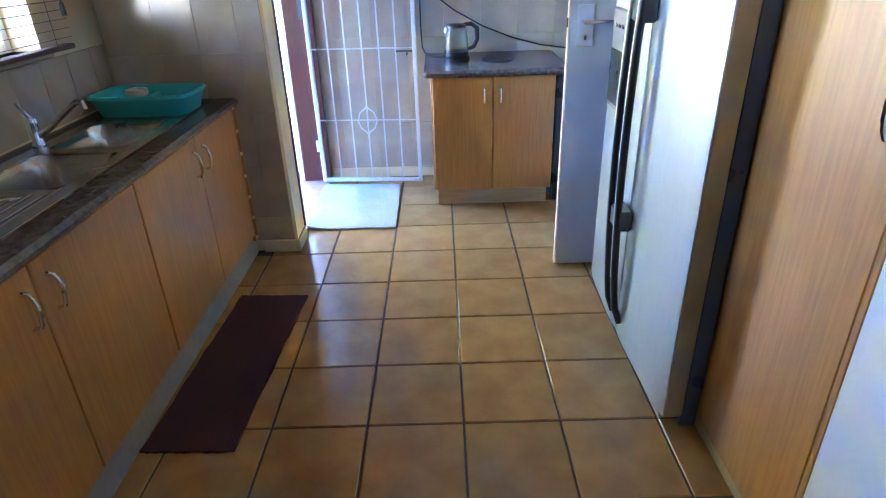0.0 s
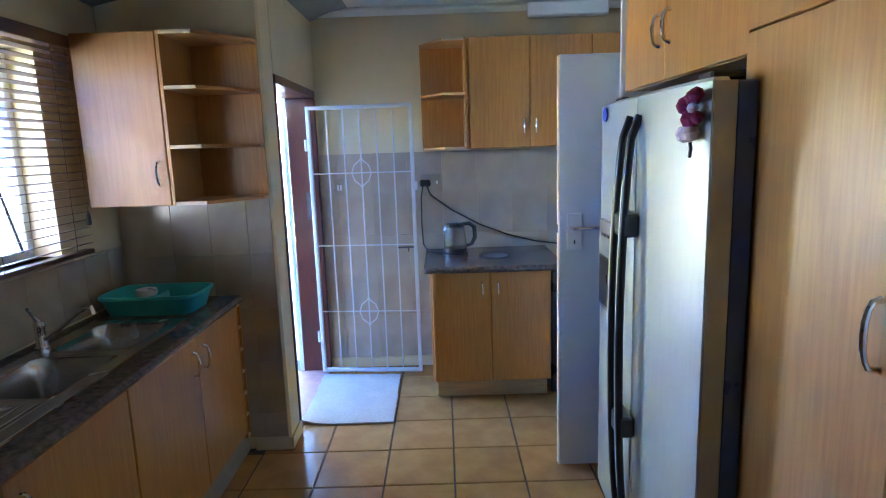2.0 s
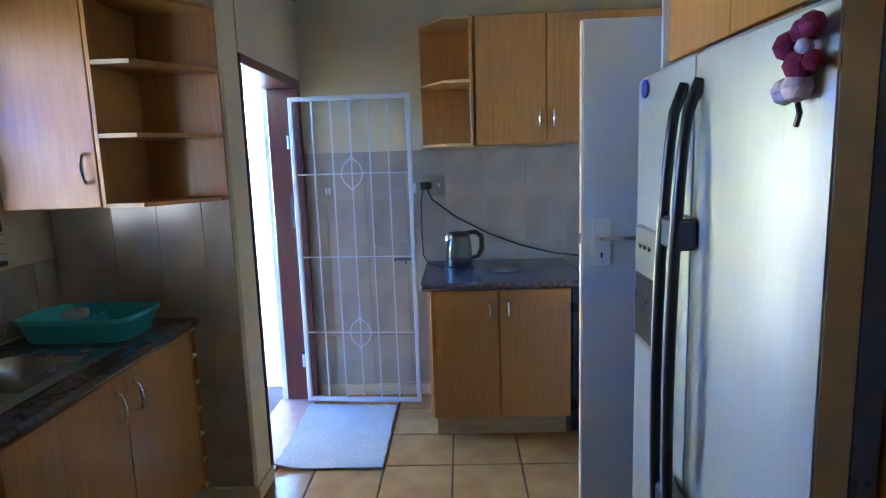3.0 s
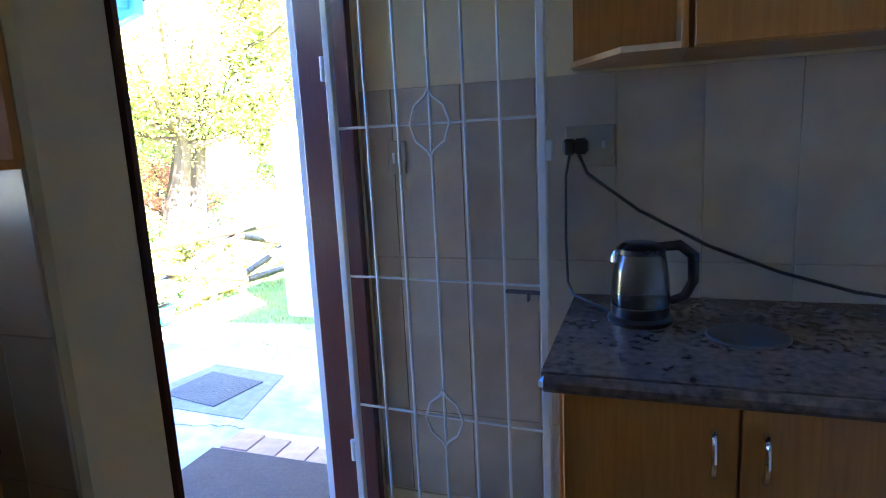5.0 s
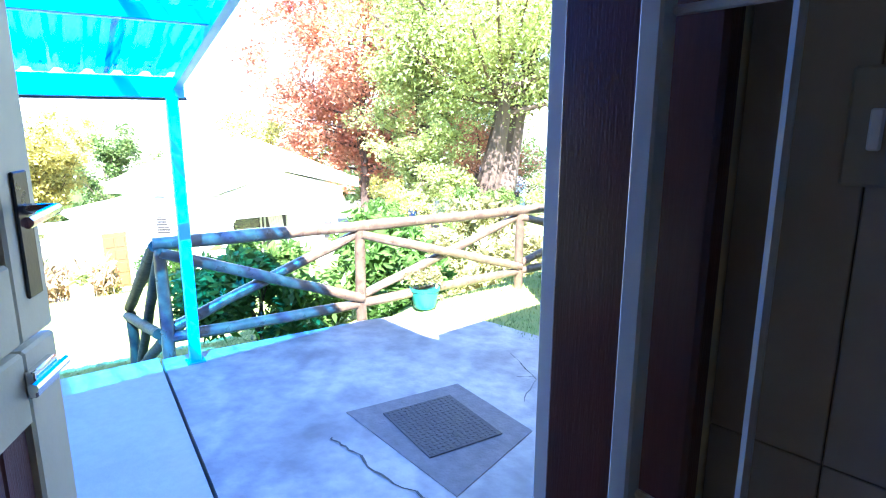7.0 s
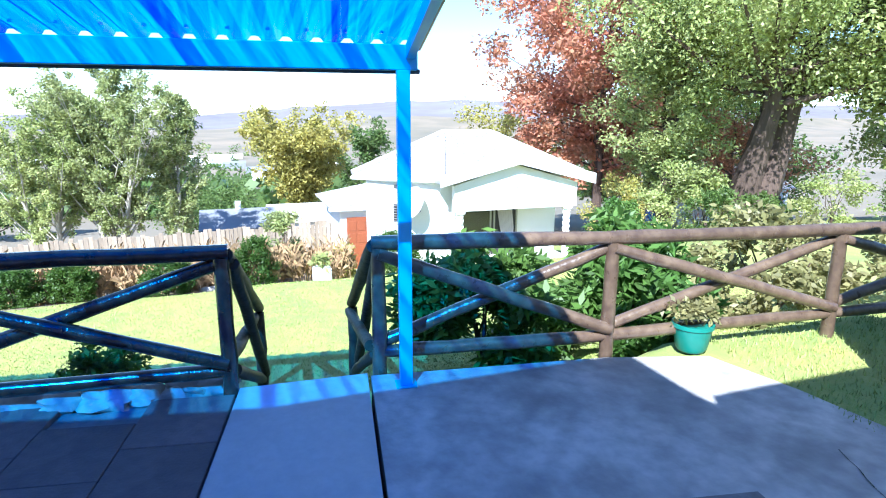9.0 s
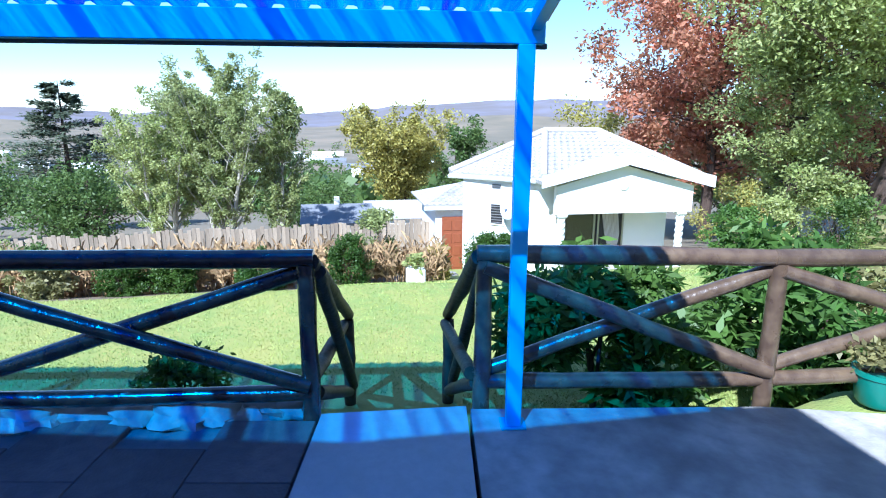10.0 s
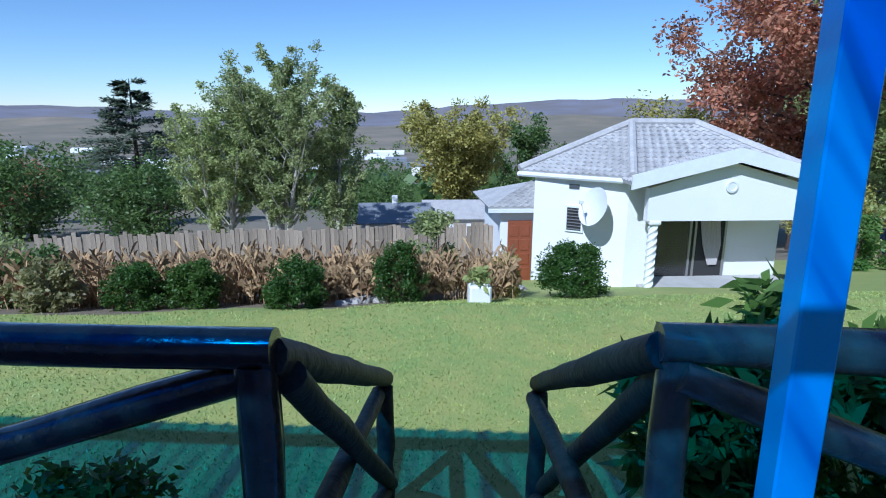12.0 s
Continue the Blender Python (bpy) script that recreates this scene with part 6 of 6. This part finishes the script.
part("fascia", Build().box(-22.25, -22.18, 5.48, 8.2, -2.2, -2.06, 0.01), WHITE_PAINT, cot)
rd = part("door", Build().box(-22.5, -22.44, 6.2, 7.02, CB - 0.9, -2.5, 0.006), RED_DOOR, cot, "panelled red-brown wooden door")
for i in range(2):
    for j in range(4):
        part("panel", Build().box(-22.445, -22.42, 6.27 + i * 0.37, 6.57 + i * 0.37, -4.5 + j * 0.49, -4.12 + j * 0.49, 0.012), RED_DOOR, rd)
dish = thing("satellite_dish", (-18.8, 7.9, -1.9), "white satellite dish on the cottage wall", "satellite dish")
HUB = SIDE @ Vector((0.42, 1.98, -1.47))
dm_ = Vector((0.34, -0.92, 0.36)).normalized().to_track_quat("Z", "Y").to_matrix().to_4x4()
part("reflector", Build().lathe([(0.001, 0), (0.2, 0.02), (0.4, 0.075), (0.54, 0.135), (0.546, 0.128), (0.4, 0.06), (0.2, 0.004), (0.001, -0.018)], HUB, 28, dm_), DISH, dish, smooth=True)
part("arm", Build().tube([SIDE @ Vector((0.0, 2.0, -1.8)), SIDE @ Vector((0.3, 2.0, -1.75)), HUB - dm_.to_3x3() @ Vector((0, 0, 0.02))], 0.03, 8), GREY_PLASTIC, dish)
nz = dm_.to_3x3() @ Vector((0, 0, 1))
part("feed_arm", Build().tube([HUB + dm_.to_3x3() @ Vector((0, -0.54, 0.12)), HUB + nz * 0.55], 0.014, 6).box(-0.05, 0.05, -0.05, 0.05, -0.05, 0.05, 0.01, Matrix.Translation(HUB + nz * 0.55)), DISH, dish)

COTTAGE = Matrix.Translation((-12.73, 6.724, -0.571)) @ Matrix.Scale(0.631, 4) @ Matrix.Translation((18.0, -9.0, 1.5))
for o in (cot, dish):
    o.matrix_basis = COTTAGE @ Matrix.Translation(o.location)

# ---- trees and far buildings ----
tree("poplar_tree", (-36, -3.6, gz(-36, -3.6)), 10.1, "tall pale-trunked poplar with grey-green leaves", LEAF_POPLAR, PALE_BARK, 5.4, 60000, 0.16, 3, trunks=4, limbs=30, r0=0.17, start=0.15, clump=0.10)
tree("poplar_tree", (-36.5, -7.0, gz(-36.5, -7)), 8.2, "pale-trunked poplar with yellowing leaves", LEAF_OLIVE, PALE_BARK, 4.6, 34000, 0.16, 8, trunks=3, limbs=26, r0=0.14, start=0.12, clump=0.11)
tree("poplar_tree", (-35.5, -0.6, gz(-35.5, -0.6)), 8.9, "slender tall grey-green poplar", LEAF_POPLAR, PALE_BARK, 3.0, 17000, 0.18, 12, trunks=2, limbs=34, r0=0.13, start=0.1, clump=0.14)
tree("yellow_tree", (-60, 9.2, gz(-60, 9.2)), 8.4, "rounded tree with yellow-green autumn leaves", LEAF_YELLOW, BARK, 8.6, 30000, 0.34, 15, trunks=3, limbs=20, r0=0.2, start=0.1, clump=0.15)
cedar((-60, -20.8, gz(-60, -20.8)), 13.2, 15.5, 5)
tree("red_oak", (-32, 23.3, gz(-32, 23.3)), 18.0, "large autumn tree with rust-red leaves", LEAF_RED, BARK, 12.0, 46000, 0.3, 21, trunks=2, limbs=26, r0=0.3, start=0.2, shape="wide", clump=0.14)
tree("spreading_tree", (-19.5, 22.0, gz(-19.5, 22)), 13.5, "large spreading tree with olive leaves and leaning dark trunk", LEAF_OLIVE, BARK, 14.0, 130000, 0.17, 25, trunks=2, limbs=26, r0=0.62, start=0.4, shape="wide", lean=0.15, clump=0.15, spread=0.07)
tree("spreading_tree", (-21, 19.2, gz(-21, 19.2)), 10.5, "leafy olive-green tree behind the cottage garden", LEAF_OLIVE, BARK, 4.8, 36000, 0.16, 27, trunks=2, limbs=26, r0=0.2, start=0.08, shape="wide", clump=0.15, spread=0.1)
tree("spreading_tree", (-16, 27, gz(-16, 27)), 11.0, "leafy tree with olive and rust leaves", LEAF_OLIVE, BARK, 10.0, 26000, 0.24, 29, limbs=24, r0=0.35, start=0.15, shape="wide", clump=0.15)
tree("background_tree", (-36, 29, gz(-36, 29)), 13.0, "tall olive tree behind the cottage garden", LEAF_OLIVE, BARK, 10.0, 16000, 0.32, 61, trunks=2, limbs=24, r0=0.25, start=0.08, shape="wide", clump=0.17)
tree("background_tree", (-34, 38, gz(-34, 38)), 12.0, "tall dark tree behind the cottage garden", LEAF_DARK, BARK, 11.0, 14000, 0.34, 63, trunks=2, limbs=24, r0=0.25, start=0.05, shape="wide", clump=0.18)
tree("background_tree", (-40, 22.5, gz(-40, 22.5)), 8.5, "rust and olive tree behind the cottage roof", LEAF_YELLOW, BARK, 9.0, 11000, 0.3, 65, trunks=2, limbs=20, r0=0.2, start=0.05, shape="wide", clump=0.18)
tree("rust_tree", (-24, 25.5, gz(-24, 25.5)), 5.5, "low tree with rust-brown leaves", LEAF_RED, BARK, 8.0, 9000, 0.2, 31, limbs=18, r0=0.2, start=0.12, shape="wide", clump=0.16)
tree("dark_tree", (-40, -13.0, gz(-40, -13)), 4.6, "broad dark green tree behind the fence", LEAF_DARK, BARK, 7.0, 12000, 0.24, 35, trunks=3, limbs=18, r0=0.2, start=0.05, shape="wide", clump=0.17)
tree("dark_tree", (-46, -23.0, gz(-46, -23)), 6.0, "broad dark green tree behind the fence", LEAF_DARK, BARK, 10.0, 12000, 0.3, 37, trunks=3, limbs=18, r0=0.2, start=0.05, shape="wide", clump=0.17)
tree("dark_tree", (-44, -32.0, gz(-44, -32)), 8.0, "dark green tree at the garden's far side", LEAF_DARK, BARK, 9.0, 11000, 0.3, 39, trunks=2, limbs=18, r0=0.2, start=0.05, shape="wide", clump=0.17)
tree("rust_tree", (-62, -33.0, gz(-62, -33)), 5.6, "low rust-coloured tree far down the slope", LEAF_RED, BARK, 7.0, 6000, 0.34, 41, limbs=18, r0=0.2, start=0.1, shape="wide", clump=0.17)
tree("dark_tree", (-50, 0.5, gz(-50, 0.5)), 3.2, "low green tree behind the poplars", LEAF_DARK, BARK, 7.0, 7000, 0.26, 43, trunks=2, limbs=16, r0=0.15, start=0.05, shape="wide", clump=0.18)
tree("dark_tree", (-70, 16.5, gz(-70, 16.5)), 8.6, "dark tree behind the cottage", LEAF_DARK, BARK, 7.0, 6000, 0.4, 45, limbs=16, r0=0.2, start=0.1, clump=0.18)
tr = Build()
rr = random.Random(5)
bare = thing("bare_tree", (-40, 24.5, gz(-40, 24.5)), "thin bare sapling with upright twigs", "tree")
for k in range(16):
    a = rr.uniform(0, 6.283)
    h = rr.uniform(7, 10.5)
    tr.tube([(-40, 24.5, gz(-40, 24.5)), (-40 + math.cos(a) * 0.8, 24.5 + math.sin(a) * 0.8, gz(-40, 24.5) + h * 0.6), (-40 + math.cos(a) * 1.3, 24.5 + math.sin(a) * 1.3, gz(-40, 24.5) + h)], [0.05, 0.03, 0.01], 5)
part("branch_work", tr, PALE_BARK, bare)


def far_house(c, lx, ly, h, roof_h, roofmat, seed, label):
    x, y, z = c
    t = thing("far_house", c, label, "house", "houses in the valley")
    part("wall", Build().box(x - lx / 2, x + lx / 2, y - ly / 2, y + ly / 2, z - 0.5, z + h, 0.02), WHITE_PLASTER, t)
    b = Build()
    roof_face(b, [(x + lx / 2 + 0.3, y - ly / 2 - 0.3, z + h), (x + lx / 2 + 0.3, y + ly / 2 + 0.3, z + h), (x, y + ly / 2 + 0.3, z + h + roof_h), (x, y - ly / 2 - 0.3, z + h + roof_h)])
    roof_face(b, [(x - lx / 2 - 0.3, y - ly / 2 - 0.3, z + h), (x - lx / 2 - 0.3, y + ly / 2 + 0.3, z + h), (x, y + ly / 2 + 0.3, z + h + roof_h), (x, y - ly / 2 - 0.3, z + h + roof_h)])
    part("roof", b, roofmat, t)
    for k in range(3):
        yy = y - ly * 0.33 + k * ly * 0.33
        part("window", Build().box(x + lx / 2, x + lx / 2 + 0.05, yy - 0.4, yy + 0.4, z + h * 0.35, z + h * 0.8, 0.01), DARK_GAP, t)
    return t


h = far_house((-46, 2.6, -8.6), 5, 4.6, 2.2, 1.0, DARK_ROOF, 1, "low white house with a grey sheet roof below the garden")
part("chimney", Build().box(-46.3, -45.9, 2.4, 2.8, -6.2, -4.9, 0.02), WHITE_PLASTER, h)
far_house((-48, 7.2, -9.0), 6, 4.5, 2.6, 0.9, ROOF_RIDGE, 2, "low white house with a pale roof below the garden")
far_house((-32, 33, gz(-32, 33)), 5, 6, 2.6, 1.2, ROOF_RIDGE, 3, "white house half hidden behind trees")
tarp = Build().box(-26.3, -25.2, 21.9, 22.9, gz(-25.5, 22.4) - 0.1, gz(-25.5, 22.4) + 1.1, 0.15)
tagged(tarp.make("blue_covered_shed", BLUE_PLASTIC), "small blue covered shed under the trees", "shed")
rnd = random.Random(15)
for k in range(46):
    d = rnd.uniform(380, 820)
    y = d * rnd.uniform(-0.62, 0.16)
    x = -d
    lx, ly, hh = rnd.uniform(8, 14), rnd.uniform(8, 26), rnd.uniform(3, 5)
    b = Build().box(x - lx / 2, x + lx / 2, y - ly / 2, y + ly / 2, gz(x, y) - 2, gz(x, y) + hh, 0.2)
    roof_face(b, [(x + lx / 2, y - ly / 2, gz(x, y) + hh), (x + lx / 2, y + ly / 2, gz(x, y) + hh), (x, y + ly / 2, gz(x, y) + hh + 2), (x, y - ly / 2, gz(x, y) + hh + 2)], 0.2)
    tagged(b.make("town_building", WHITE_PLASTER if k % 3 else DARK_ROOF), "distant building in the valley town", "building", "valley town")
b = Build()
cs, rs = [], []
for k in range(900):
    d = 90 + 900 * rnd.random() ** 1.4
    y = d * rnd.uniform(-0.75, 0.75)
    cs.append(Vector((-d, y, gz(-d, y) + 2.0)))
    rs.append(rnd.uniform(2.0, 5.0) * (1 + d / 900))
leaves(b, cs, rs, 34000, 2.6, rnd, 0, 0.8)
tagged(b.make("valley_trees", LEAF_DARK), "scattered dark trees across the valley", "trees", kind="stuff")

# ---- pieces: floor tiles, wall tiles, doorstep tiles, pavers ----
S = 0.353
tile = Build().box(-S / 2 + 0.004, S / 2 - 0.004, -S / 2 + 0.004, S / 2 - 0.004, -0.012, 0.0, 0.003).mesh("floor_tile", FLOOR_TILE)
rnd = random.Random(2)
for i in range(-4, 6):
    for j in range(-10, 8):
        cx, cy = (i + 0.5) * S - 0.004, (j + 0.5) * S - 0.012
        if cx < XL - 0.1 or cx > XR or (cx < XD - 0.1 and cy > YR + 0.05) or cy > YF:
            continue
        o = new("floor_tile", tile)
        o.parent = floor
        o.matrix_basis = pose(cx, cy, rnd.uniform(-0.0006, 0.0006), 0, 0, 90 * rnd.randrange(4))


def wall_tiles(parent, along, fixed, lo, hi, z0, z1, w, h, start):
    """Glazed tiles with joints on an upright face; along is 'x' (facing -y) or 'y' (facing +x)."""
    cache = {}
    k = start
    a = lo
    while a < hi - 0.02:
        e = min(k, hi)
        if e - a > 0.02:
            z = z1
            while z > z0 + 0.02:
                zb = max(z0, z - h)
                key = (round(e - a, 3), round(z - zb, 3))
                if key not in cache:
                    hw, hh = (e - a) / 2 - 0.0008, (z - zb) / 2 - 0.0008
                    cache[key] = (Build().box(-hw, hw, -0.004, 0.004, -hh, hh, 0.0012) if along == "x" else Build().box(-0.004, 0.004, -hw, hw, -hh, hh, 0.0012)).mesh("wall_tile", WALL_TILE)
                o = new("wall_tile", cache[key])
                o.parent = parent
                m = (a + e) / 2
                o.matrix_basis = pose(m, fixed - 0.005, (z + zb) / 2) if along == "x" else pose(fixed + 0.005, m, (z + zb) / 2)
                z = zb
        a, k = e, e + w


wall_tiles(wall_north, "x", YF, XD + 0.002, 1.75, 0.08, 1.62, 0.255, 0.6, -0.434)
wall_tiles(wall_door, "x", YR, XL + 0.01, XD - 0.012, 0.08, 1.42, 0.2, 0.3, -1.1)
wall_tiles(wall_west, "y", XL, -1.5, YR - 0.01, 0.91, WZ0 - 0.035, 0.2, 0.3, -1.3)
q = 0.19
qt = Build().box(-q / 2 + 0.005, q / 2 - 0.005, -q / 2 + 0.005, q / 2 - 0.005, 0, 0.014, 0.003).mesh("doorstep_tile", QUARRY)
for i in range(5):
    for j in range(5):
        x, y = -1.755 + i * q, 2.74 + j * q - i * 0.02
        if y < 3.42:
            o = new("doorstep_tile", qt)
            o.parent = landing
            o.matrix_basis = pose(x, y, P + 0.003)
rnd = random.Random(33)
slab = Build().box(-0.2485, 0.2485, -0.2185, 0.2185, -0.035, 0, 0.004).mesh("paver", PAVER)
turn = Matrix.Translation((-4.44, 2.31, 0)) @ Matrix.Rotation(radians(-10.1), 4, "Z")
for i in range(7):
    for j in range(12):
        o = new("paver", slab)
        o.parent = pave
        o.matrix_basis = turn @ pose(0.255 + i * 0.5 + (0.25 if j % 2 else 0.0), -0.225 - j * 0.44, P - 0.008 + rnd.uniform(-0.002, 0.002), 0, 0, 180 * rnd.randrange(2))
